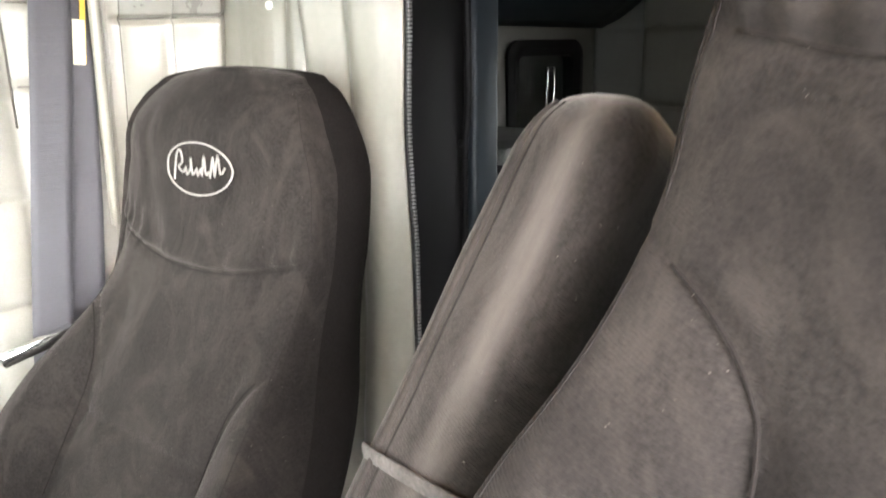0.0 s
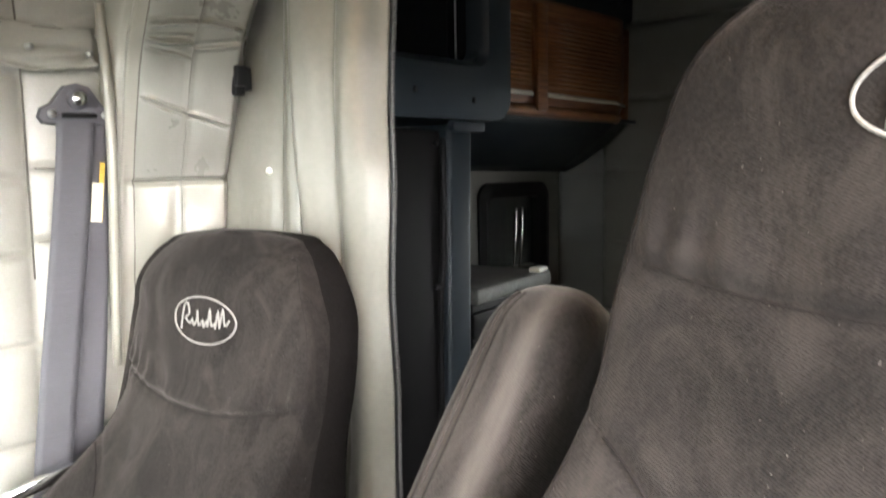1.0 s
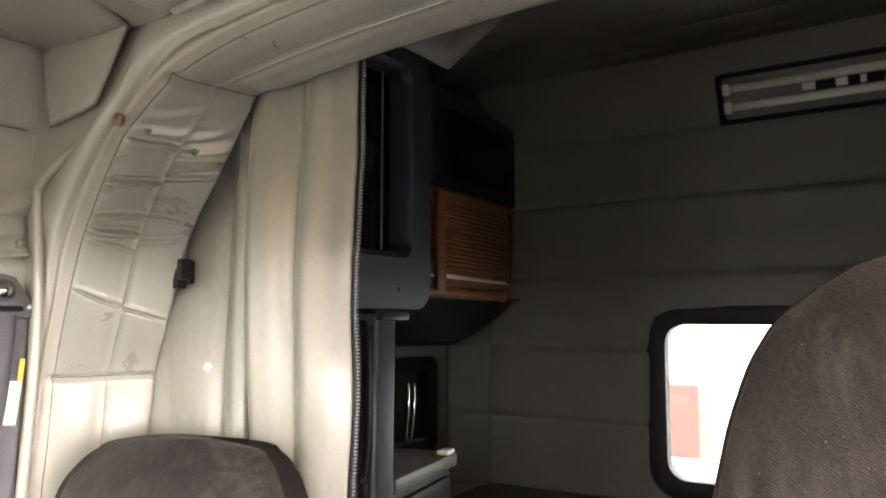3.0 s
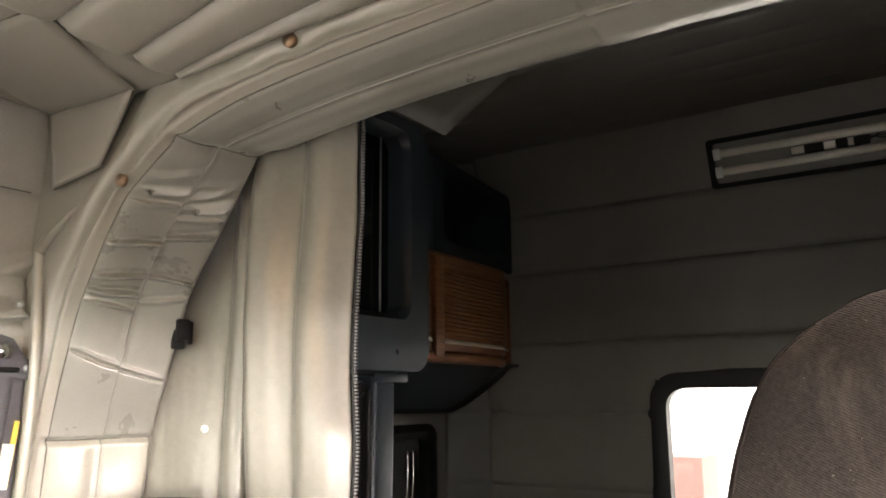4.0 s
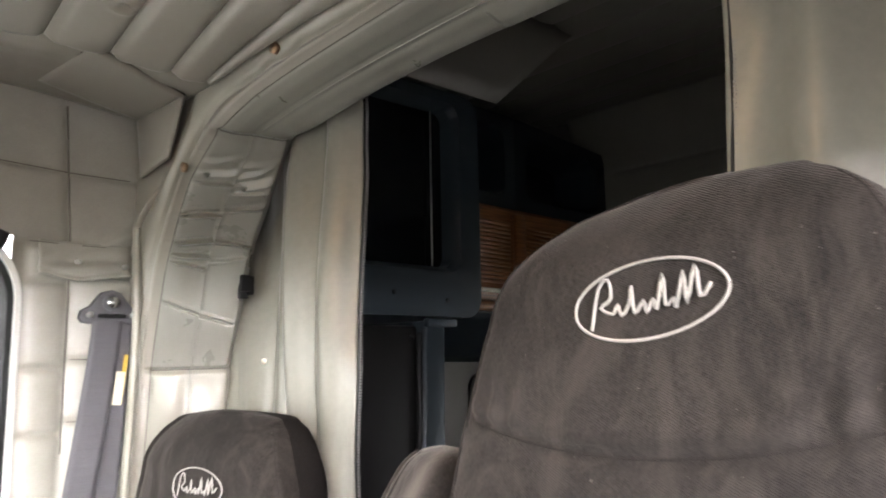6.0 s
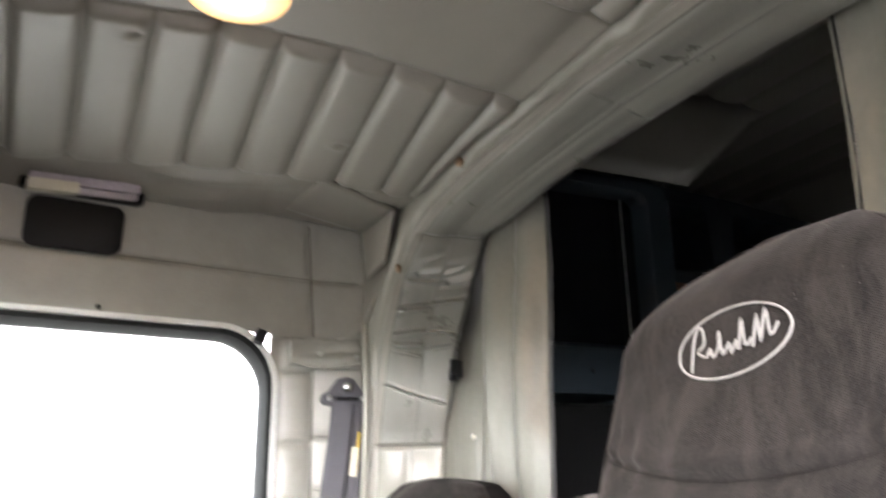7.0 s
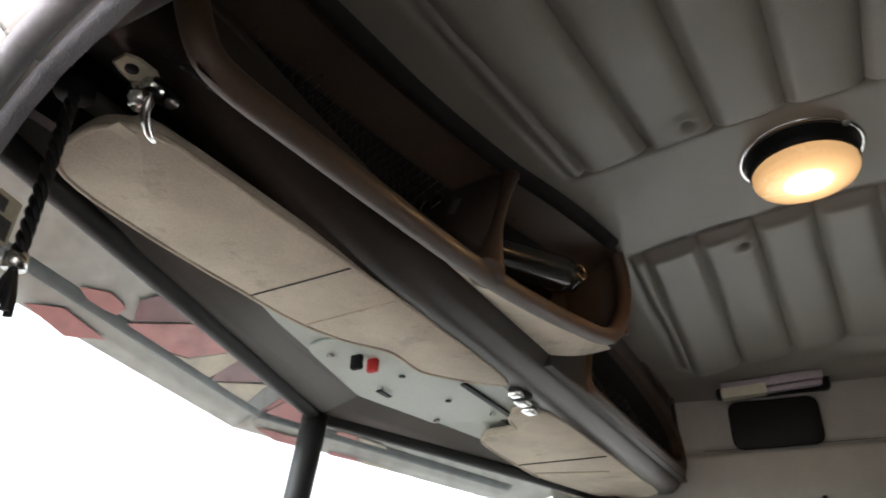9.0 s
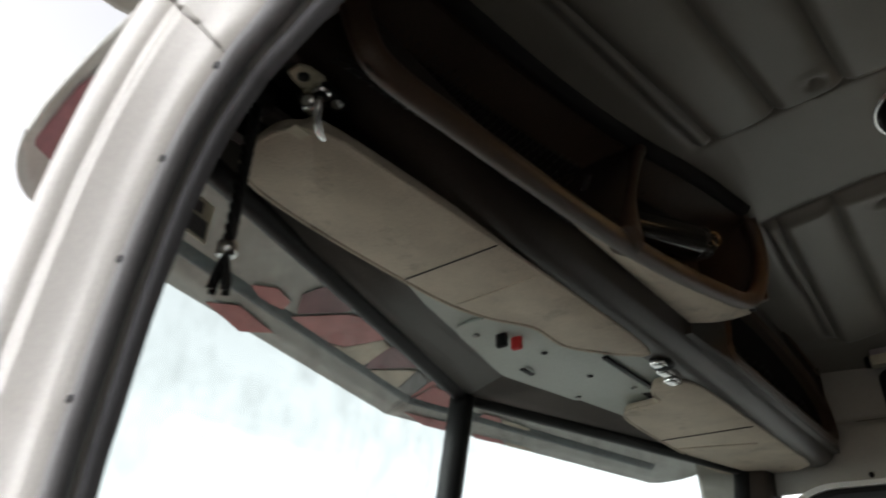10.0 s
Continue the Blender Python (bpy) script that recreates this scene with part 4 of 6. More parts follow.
# ---- curtains ----
def curtain(name, plan, z0, z1, label, sway=0.006, lean=0.0):
    """plan: (y, x) points of the hanging cloth."""
    plan = np.array(plan, float)
    s = np.r_[0, np.cumsum(np.hypot(*np.diff(plan, axis=0).T))]
    q = np.linspace(0, s[-1], 130)
    y, x = spline(s, plan[:, 0], q), spline(s, plan[:, 1], q)
    zs = np.linspace(z0, z1, 90)
    c = empty(name, (float(x.mean()), float(y.mean()), z0), label, "curtain")
    ox, oy = float(x.mean()), float(y.mean())
    mid = np.interp(q, [0, s[-1]], [x[0], x[-1]])
    P = np.zeros((len(q), len(zs), 3))
    for j, z in enumerate(zs):
        gather = 1 + 0.25 * math.sin(5 * z) - 0.35 * max(0, (z - z1 + 0.12) / 0.12)
        wob = sway * np.sin(9 * z + 14 * q) + 0.25 * sway * np.sin(17 * z + 40 * q)
        P[:, j, 0] = mid + (x - mid) * gather + wob - ox
        P[:, j, 1] = y + 0.4 * sway * np.sin(11 * z) + 0.3 * wob - oy
        P[:, j, 1] += 0.004 * math.sin(15 * z + 1.3 * math.sin(6 * z)) * (q / q[-1]) ** 6
        P[:, j, 0] += [0.0035 * noise.noise((a * 18, z * 4, 3.0)) + 0.0016 * noise.noise((a * 60, z * 16, 8.0)) for a in q]
        back = lean * min(1.0, max(0.0, (z - 1.15) / 0.38))
        P[:, j, 0] += back
        P[:, j, 1] += 0.8 * back
        P[:, j, 2] = z - z0
    sheet("cloth", P, CURTAIN, c, thick=0.003)
    e = P[-1]
    sweep("zip_tape", [tuple(p + np.array([0.002, -0.004, 0])) for p in e[::4]], 0.006, RUBBER, c, fine=2, flat=0.4)
    verts, faces = [], []
    for k in range(0, 340):
        p = e[int(k / 340 * (len(e) - 1))] + np.array([0, -0.0105, 0])
        p[2] = e[0][2] + (e[-1][2] - e[0][2]) * k / 340
        b = len(verts)
        for dx, dy, dz in itertools.product((-0.0022, 0.0022), (-0.0018, 0.0018), (-0.001, 0.001)):
            verts.append(p + np.array([dx, dy, dz]))
        faces += [tuple(b + v for v in f) for f in ((0, 1, 3, 2), (4, 6, 7, 5), (0, 4, 5, 1), (2, 3, 7, 6), (0, 2, 6, 4), (1, 5, 7, 3))]
    tagged(raw("zip_teeth", verts, faces, ZIP, c, smooth=False), kind="stuff")
    return c


pc = curtain("curtain", [(1.2, 0.618), (1.13, 0.634), (1.065, 0.642), (1.04, 0.648), (1.022, 0.634), (1.0, 0.628), (0.99, 0.634), (0.986, 0.655), (0.984, 0.69), (0.978, 0.715), (0.971, 0.69), (0.966, 0.65), (0.957, 0.612), (0.94, 0.604), (0.918, 0.61), (0.897, 0.624), (0.882, 0.632), (0.864, 0.622), (0.845, 0.618), (0.825, 0.628), (0.81, 0.645), (0.8, 0.655)], 0.02, 1.62, "cream vinyl curtain with a zip edge, drawn to the side", lean=0.025)
dc = curtain("curtain", [(-0.42, 0.64), (-0.3, 0.66), (-0.22, 0.63), (-0.15, 0.665), (-0.08, 0.635), (-0.02, 0.66), (0.04, 0.63), (0.095, 0.65), (0.144, 0.655)], 0.02, 1.62, "cream vinyl curtain drawn aside behind the driver's seat")
snap = sweep("snap_button", [(0.642, 1.069, 1.156), (0.634, 1.067, 1.156)], 0.0058, TUBE, fine=1, sides=14)
tagged(snap, "small pale snap button on the curtain", "button")


def latch():
    c = empty("curtain_latch", (0.62, 1.108, 1.29), "small black plastic curtain latch on the arch's edge", "latch")
    rbox("plate", (0.012, 0.035, 0.036), (0, 0, 0.01), BLACK, c, bevel=0.003)
    rbox("catch", (0.02, 0.012, 0.032), (-0.012, -0.014, 0.014), BLACK, c, bevel=0.003)
    rbox("catch", (0.018, 0.014, 0.03), (-0.01, -0.002, 0.0), BLACK, c, bevel=0.003)
    sweep("screw", [(-0.006, 0.022, 0.004), (-0.011, 0.022, 0.004)], 0.0035, STEEL, c, fine=1)
    sweep("pin", [(-0.012, 0.01, 0.01), (-0.02, 0.01, 0.01)], 0.005, DARKIN, c, fine=1)


latch()


# ---- seats ----
def seat(name, place, turn, label, armrest=None, tip=0.0, recline=0.2, taper=0.0, bolster=0.12, slim=1.0, crown=0.0, inboard=1.0, soft_edge=0.24, deep=1.0, shaded_side=False, seam_up=(0.0, 0.0), oval=0.0305):
    """A high-backed seat with a velour cover; its origin is under the middle of the headrest's front face, at the floor."""
    x0, y0, zl = place
    c = empty(name, (x0, y0, 0), label, "seat", group="cab seats", turn=turn)
    hs = np.array([-0.62, -0.5, -0.4, -0.33, -0.27, -0.22, -0.185, -0.15, -0.1, -0.05, 0.0, 0.03, 0.055, 0.075, 0.086, 0.092])
    full = np.array([0.27, 0.265, 0.258, 0.246, 0.23, 0.213, 0.204, 0.202, 0.203, 0.202, 0.197, 0.186, 0.168, 0.142, 0.11, 0.04])
    ws = np.array([0.256, 0.25, 0.242, 0.23, 0.214, 0.198, 0.193, 0.192, 0.19, 0.181, 0.169, 0.156, 0.138, 0.108, 0.08, 0.03])
    ws = slim * ws + (1 - slim) * full
    side_seam = lambda h: bolster + (0.205 - bolster) * min(1, max(0, (h - 1.5 * seam_up[0] + 0.3) / 0.125)) ** 3.2
    front = lambda h: np.where(h < 0, 0.17 * h, 0) - recline * 0.03 * np.log1p(np.exp((-h - 0.14) / 0.03)) + 0.05 * np.clip((h - 0.02) / 0.07, 0, 1) ** 2
    thick = np.array([0.16, 0.17, 0.17, 0.17, 0.165, 0.155, 0.148, 0.14, 0.136, 0.134, 0.13, 0.124, 0.11, 0.085, 0.06, 0.02]) * deep
    yoke = lambda u: -0.118 + 0.03 * (abs(u) / 0.19) ** 2 + seam_up[0] + seam_up[1] * u
    rows = np.r_[np.arange(-0.62, 0.03, 0.0045), np.linspace(0.03, 0.092, 26)]
    nu = 120
    def surface(u, h):
        """How far behind the headrest's face the cover lies at u across."""
        w = float(spline(hs, ws, h))
        a = min(1.0, abs(u) / w)
        d = float(front(h)) + (0.02 - 0.014 * slim) * a ** 2 * float(np.clip((h + 0.26) / 0.14, 0, 1))
        wing = np.clip((-h - 0.12) / 0.2, 0, 1)
        wing = wing * wing * (3 - 2 * wing)
        d -= 0.055 * wing * np.clip((abs(u) - 0.125) / 0.07, 0, 1) ** 0.8
        return d
    P = np.zeros((len(rows), nu, 3))
    for i, h in enumerate(rows):
        w, T = float(spline(hs, ws, h)), float(spline(hs, thick, h))
        for j in range(nu):
            a = 2 * math.pi * j / nu
            cu, sd = math.cos(a), math.sin(a)
            u = w * math.copysign(abs(cu) ** 0.55, cu)
            edge = abs(sd) ** 0.45
            u *= inboard if u < 0 else 1.0
            if sd > 0:
                f = surface(u, h)
                d = f + T * (soft_edge - 0.16 * slim) * (1 - edge)
                hsn = yoke(u)
                g = 0.006 * math.exp(-((h - hsn) / 0.006) ** 2) - 0.004 * math.exp(-((h - hsn - 0.013) / 0.008) ** 2)
                us = side_seam(h)
                if h < -0.175 + 1.5 * seam_up[0]:
                    g += 0.008 * math.exp(-((abs(u) - us) / 0.006) ** 2)
                if abs(u) < us and h < -0.2:
                    for s in (-0.3, -0.4, -0.5):
                        g += 0.004 * math.exp(-((h - s - 0.02 * u) / 0.005) ** 2)
                d += g * edge
                d += 0.0028 * math.sin(170 * u + 3 * math.sin(40 * u)) * math.exp(-((h - hsn - 0.018) / 0.02) ** 2) * edge
                d += 0.0032 * (noise.noise((u * 14 + y0 * 9, h * 14, 1.0)) + 0.5 * noise.noise((u * 40, h * 25, 3.0 + y0))) * edge
            else:
                base = float(front(h)) + T
                f = float(front(h)) + T * (soft_edge - 0.16 * slim)
                d = f + (base - f) * edge
                u *= 1 - taper * edge * np.clip((h + 0.3) / 0.15, 0, 1)
            P[i, j] = (d, u, zl + h + crown * max(0.0, h) - tip * u * np.clip((h + 0.3) / 0.2, 0, 1))
    back = sheet("backrest", P, VELOUR, c, closed=(False, True))
    # inboard side and back: black cloth, with shade put into its colour
    if shaded_side:
        back.data.materials.append(SHADEDSIDE)
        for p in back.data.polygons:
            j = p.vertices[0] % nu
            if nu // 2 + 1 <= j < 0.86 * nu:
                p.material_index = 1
    seam = lambda pts, r=0.0016: sweep("seam", pts, r, VELSEAM, c, fine=2, sides=6)
    lift = lambda u, h, e=0.0025: (surface(u, h) + e, u, zl + h - tip * u * min(1, max(0, (h + 0.3) / 0.2)))
    seam([lift(u, yoke(u)) for u in np.linspace(-0.17 * inboard, 0.17, 24)], 0.0007)
    for s in (1, -1):
        seam([lift(s * side_seam(h), h) for h in np.linspace(-0.178 + 1.5 * seam_up[0], -0.58, 60) if side_seam(h) < (inboard if s < 0 else 1) * float(spline(hs, ws, h)) - 0.008], 0.0009)
        seam([P[i, (5 if s > 0 else nu // 2 - 5)] for i in range(0, 164, 4)], 0.0006)
    top = P[-1].mean(0)
    raw("backrest_cap", [*P[-1], top + np.array([0, 0, 0.001])], [(j, (j + 1) % nu, nu) for j in range(nu)], VELOUR, c)
    # the cushion, base and stand
    zc = zl - 0.66
    rbox("cushion", (0.5, 0.53, 0.16), (-0.28, 0, zc), VELOUR, c, bevel=0.06, seg=5)
    rbox("cushion_base", (0.46, 0.48, 0.08), (-0.24, 0, zc - 0.11), BLACK, c, bevel=0.02)
    rbox("stand", (0.34, 0.34, max(0.05, zc - 0.15)), (-0.2, 0, (zc - 0.15) / 2), BLACK, c, bevel=0.03)
    # the embroidered emblem: an oval outline and a running scrawl, as plain strokes
    on = lambda u, h: (surface(u, h) - 0.0025, u, zl + h - tip * u)
    sweep("emblem_oval", [on(0.0625 * math.cos(a), oval * math.sin(a)) for a in np.linspace(0, 2 * math.pi, 28, endpoint=False)], 0.0012, THREAD, c, "silver embroidered oval", closed=True, fine=2, sides=6)
    scrawl = [(0.046, -0.016), (0.041, 0.014), (0.032, 0.02), (0.03, 0.006), (0.039, 0.0), (0.028, -0.006), (0.024, 0.0), (0.02, -0.008), (0.014, 0.0), (0.012, 0.012), (0.009, -0.008), (0.002, 0.0), (-0.001, -0.009), (-0.006, 0.0), (-0.009, -0.008), (-0.014, 0.016), (-0.016, -0.006), (-0.022, -0.002), (-0.024, -0.009), (-0.03, 0.015), (-0.032, -0.007), (-0.039, 0.018), (-0.042, -0.004), (-0.05, 0.004)]
    sweep("emblem_scrawl", [on(u, h) for u, h in scrawl], 0.0013, THREAD, c, "silver embroidered scrawl", fine=3, sides=6)
    if armrest:
        ay, ax, az, tilt_ = armrest
        rows = np.linspace(-0.24, 0.1, 40)
        Q = []
        for t in rows:
            e = min(1.0, math.sqrt(max(0.0, 1 - max(0, (t - 0.04) / 0.061) ** 2)))
            ring_ = []
            for a in np.linspace(0, 2 * math.pi, 40, endpoint=False):
                p = 0.62
                k, s = math.copysign(abs(math.cos(a)) ** p, math.cos(a)), math.copysign(abs(math.sin(a)) ** p, math.sin(a))
                ring_.append((0.058 * max(e, 0.05) * k + 0.002 * noise.noise((t * 20, a, 2.0)), 0.049 * max(e, 0.05) * s, t))
            Q.append(ring_)
        m = pose(ax - x0, ay - y0, az, 0, tilt_, 0)
        Q = [[Vector(v) for v in r_] for r_ in Q]
        arm = sheet("armrest", Q, SHEENBAND, c, "velour armrest folded up beside the backrest", closed=(False, True))
        arm.matrix_local = m
        for k in (18,):
            sweep("armrest_piping", [Q[i][k] for i in range(0, 37, 2)], 0.0026, VELOUR, arm, fine=2, sides=6)
            sweep("armrest_seam", [Q[i][k + 1] for i in range(0, 37, 2)], 0.0008, VELSEAM, arm, fine=2, sides=6)
        sweep("strap", [Q[9][k] for k in range(11, 29)], 0.006, WORN, arm, "worn pale stitched strap", fine=2, flat=0.4)
        raw("armrest_end", [*Q[-1], Vector((0, 0, 0.101))], [(j, (j + 1) % 40, 40) for j in range(40)], SHEENBAND, arm)
    return c


seat("driver_seat", (0.380, 0.077, 1.19), 0, "tall driver's seat in dark brown velour, headrest embroidered in silver", armrest=(0.368, 0.424, 0.972, 37), tip=0.09, seam_up=(0.0095, 0.045), oval=0.0278)
seat("passenger_seat", (0.450, 0.937, 0.963), 10, "lower passenger seat in dark brown velour, dusty, turned slightly inward", recline=0.45, taper=0.04, bolster=0.13, slim=0.0, crown=0.24, inboard=0.84, soft_edge=0.14, deep=1.3, shaded_side=True)


# ---- seat belt on the passenger side ----
def belt():
    c = empty("seat_belt", (0.4, 1.25, 0.7), "dark grey seat belt webbing hanging from a pillar anchor", "seat belt")
    o = Vector((0.4, 1.25, 0.7))
    P = lambda x, y, z: Vector((x, y, z)) - o
    def strap(name, pts, w):
        rows = []
        for (x, y, z), (dx, dz) in pts:
            rows.append([P(x - w * dx, y, z), P(x + w * dx, y, z + w * dz)])
        n = 24
        q = np.linspace(0, len(rows) - 1, n)
        L = np.array([[list(a), list(b)] for a, b in rows])
        R = np.stack([[spline(np.arange(len(rows)), L[:, k, d], q) for d in range(3)] for k in (0, 1)])
        G = np.stack([R[0].T + (R[1].T - R[0].T) * t for t in np.linspace(0, 1, 6)], 1)
        return sheet(name, G, BELT, c, thick=0.003)
    strap("webbing", [((0.405, 1.232, 1.25), (1, 0)), ((0.4, 1.225, 1.19), (1, 0)), ((0.38, 1.215, 1.05), (1, 0)), ((0.35, 1.205, 0.85), (1, 0)), ((0.325, 1.19, 0.68), (1, 0)), ((0.31, 1.18, 0.5), (1, 0))], 0.0265)
    strap("webbing", [((0.44, 1.24, 1.25), (0.5, 0)), ((0.432, 1.235, 1.1), (0.55, 0)), ((0.41, 1.23, 0.9), (0.8, 0)), ((0.385, 1.225, 0.7), (1, 0)), ((0.38, 1.22, 0.4), (1, 0))], 0.028)
    k = slab("anchor", [(0.354, 1.24), (0.36, 1.231), (0.376, 1.229), (0.392, 1.233), (0.43, 1.233), (0.446, 1.229), (0.46, 1.232), (0.465, 1.241), (0.462, 1.253), (0.447, 1.261), (0.437, 1.274), (0.428, 1.287), (0.41, 1.292), (0.392, 1.287), (0.382, 1.274), (0.373, 1.261), (0.358, 1.253)], lambda u, v, w: P(u, 1.228 + w, v), 0.016, BELT, c)
    sweep("collar", [P(0.409, 1.23, 1.268), P(0.409, 1.221, 1.268)], 0.0155, BELT, c, fine=1, sides=20)
    rbox("slot_bar", (0.05, 0.012, 0.008), Matrix.Translation(P(0.41, 1.224, 1.243)), BLACK, c, bevel=0.003)
    sweep("bolt", [P(0.409, 1.226, 1.268), P(0.409, 1.214, 1.268)], 0.0105, CHROME, c, fine=1, sides=16)
    for x in (0.372, 0.449):
        sweep("screw", [P(x, 1.23, 1.245), P(x, 1.224, 1.245)], 0.006, STEEL, c, fine=1)
    rbox("yellow_tag", (0.007, 0.002, 0.09), Matrix.Translation(P(0.434, 1.222, 1.128)) @ pose(0, 0, 0, 0, 6, 0), YELLOW, c, bevel=0)
    rbox("cream_tag", (0.016, 0.0025, 0.06), Matrix.Translation(P(0.426, 1.22, 1.112)) @ pose(0, 0, 0, 0, 6, 0), CREAMTAG, c, bevel=0)
    rbox("buckle", (0.1, 0.018, 0.02), Matrix.Translation(P(0.3, 1.15, 0.725)) @ pose(0, 0, 0, 0, -12, 0), CHROME, c, bevel=0.006)


belt()


# ---- passenger door window ----
def door_window():
    to3 = lambda u, v, w: (u, float(wall_y(u, min(v, 1.38))) - w, v)
    win = empty("door_1", to3(-0.15, 0.7, 0), "passenger door with a white window frame and black seal", "door", kind="structure")
    inv = win.matrix_world.inverted()
    loc = lambda u, v, w: inv @ Vector(to3(u, v, w))
    def shape(g):
        return rounded(-0.49 + g, 0.26 - g, 0.68 + g, 1.392 - g, 0.125 - 0.6 * g, 12)
    a, b, d, e = shape(0.0), shape(0.011), shape(0.022), shape(0.034)
    ring("window_frame", [[(u, v, -0.04) for u, v in a], [(u, v, 0.022) for u, v in a], [(u, v, 0.026) for u, v in b], [(u, v, -0.04) for u, v in b]], loc, WHITE, win)
    ring("seal", [[(u, v, -0.03) for u, v in b], [(u, v, 0.016) for u, v in b], [(u, v, 0.02) for u, v in d], [(u, v, 0.0) for u, v in e], [(u, v, -0.03) for u, v in e]], loc, RUBBER, win)
    p = slab("pane", e, lambda u, v, w: loc(u, v, w - 0.02), 0.004, GLASS, win, bevel=0)
    p.visible_shadow = False
    rbox("door_panel", (0.75, 0.03, 0.68), Matrix.Translation(loc(-0.15, 0.33, -0.02)) @ pose(0, 0, 0, 0, 0, 11), VINYL, win, bevel=0.01)
    rbox("catch", (0.024, 0.04, 0.03), Matrix.Translation(loc(0.214, 1.366, 0.03)) @ pose(0, 0, 0, 0, 20, 0), BLACK, win, bevel=0.005)
    for u, v in ((-0.3, 1.402), (-0.1, 1.401)):
        sweep("screw", [loc(u, v, 0.0), loc(u, v, 0.018)], 0.005, BLACK, win, fine=1, sides=10)


door_window()


# ---- overhead console over the windscreen ----
def console():
    c = empty("overhead_console", (-0.4, MID, 1.42), "dark brown moulded overhead console with open shelves and rounded rail", "console")
    o = Vector((-0.4, MID, 1.42))
    P = lambda x, y, z: Vector((x, y, z)) - o
    y0, y1 = -0.285, 1.085
    corner = [[P(-0.47 + 0.19 * k, -0.285 - 0.035 * t, 1.462 + 0.02 * math.sin(math.pi * k) + 0.03 * k) for k in np.linspace(0, 1, 10)] for t in np.linspace(0, 1, 5)]
    sheet("corner_fill", corner, CONSOLE, c)
    sec = [(-0.47, 1.47), (-0.43, 1.44), (-0.405, 1.424), (-0.385, 1.418), (-0.365, 1.42), (-0.352, 1.43), (-0.345, 1.442), (-0.34, 1.452), (-0.337, 1.458)]
    ys = np.linspace(y0 - 0.05, y1, 60)
    s = np.arange(len(sec))
    q = np.linspace(0, len(sec) - 1, 40)
    sx, sz = spline(s, [p[0] for p in sec], q), spline(s, [p[1] for p in sec], q)
    rise = lambda y: 0.036 * float(np.clip((0.16 - y) / 0.38, 0, 1)) ** 2
    sheet("rail", [[P(x, y, z + rise(y)) for x, z in zip(sx, sz)] for y in ys], CONSOLE, c)
    rbox("end_panel", (0.24, 0.05, 0.2), Matrix.Translation(P(-0.4, y0 - 0.018, 1.545)), CONSOLE, c, bevel=0.005)
    rbox("end_panel", (0.15, 0.014, 0.2), Matrix.Translation(P(-0.412, y1, 1.545)), CONSOLE, c, bevel=0.005)
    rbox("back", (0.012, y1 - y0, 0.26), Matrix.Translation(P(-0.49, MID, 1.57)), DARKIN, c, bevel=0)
    # the driver's pod: lower lip, inner end, upper edge
    ly = [-0.25, -0.085, 0.128, 0.3, 0.418]
    lx = lambda y: float(spline(ly, [-0.304, -0.302, -0.297, -0.282, -0.27], y))
    lz = lambda y: float(spline(ly, [1.404, 1.416, 1.434, 1.454, 1.474], y))
    ty = [-0.29, -0.107, 0.034, 0.197, 0.346, 0.479]
    tx = lambda y: float(spline(ty, [-0.36, -0.356, -0.345, -0.322, -0.285, -0.26], y))
    tz = lambda y: float(roof_z(tx(y), y)) - 0.004
    low = [(lx(y), y, lz(y)) for y in np.linspace(-0.225, 0.4, 12)]
    end = [(-0.267, 0.44, 1.486), (-0.262, 0.468, 1.515), (-0.257, 0.484, 1.555), (-0.256, 0.486, 1.6), (-0.258, 0.476, 1.628)]
    left = [(-0.345, -0.262, 1.6), (-0.325, -0.27, 1.53), (-0.312, -0.274, 1.462), (-0.307, -0.269, 1.433), (-0.305, -0.254, 1.411)]
    top = [(tx(y), y, tz(y)) for y in np.linspace(0.455, -0.26, 10)]
    sweep("pod_rim", [P(*p) for p in left + low + end], 0.0115, CONSOLE_LIP, c, fine=5, sides=14)
    sweep("pod_top_edge", [P(*p) for p in end[-1:] + top], 0.0055, CONSOLE_LIP, c, fine=3)
    # a black cord draws the contact shade above the pod
    sweep("gap_shade", [P(p[0] + 0.008 + 0.006 * k, p[1], p[2] + 0.001) for k, p in zip(np.linspace(0, 1, len(top)), top)], 0.012, DARKSHADE, c, "black strip standing in for the shade between console and headliner", fine=3)
    # skirt from rail up to the lip; pale suede on its inner half
    def skirt(name, ya, yb, mat, label=""):
        G = []
        for y in np.linspace(ya, yb, 24):
            a, b = Vector((-0.338, min(y, 0.392), 1.4535)), Vector((lx(y) + 0.001, y, lz(y) - 0.009))
            a.z += rise(y)
            G.append([P(*(a + (b - a) * t + Vector((0, 0, -0.005 * math.sin(math.pi * t))))) for t in np.linspace(0, 1, 8)])
        sheet(name, G, mat, c, label)
    skirt("pod_skirt", -0.262, 0.06, CONSOLE)
    skirt("wedge_panel", 0.06, 0.437, VISOR, "beige suede wedge under the pod")
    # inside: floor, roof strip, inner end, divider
    # shelf and pod ceiling are near-black in place of the enclosed bay's shade
    sheet("shelf", [[P(lx(y) + (-0.485 - lx(y)) * t, y, lz(y) + 0.008 + (1.482 + rise(y) - lz(y)) * min(1.0, 3.6 * t)) for t in np.linspace(0, 1, 19)] for y in np.linspace(-0.268, 0.47, 30)], DARKSHADE, c)
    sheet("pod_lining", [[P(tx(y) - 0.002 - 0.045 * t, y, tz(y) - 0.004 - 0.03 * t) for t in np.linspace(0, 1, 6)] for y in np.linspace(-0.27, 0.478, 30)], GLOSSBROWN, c)
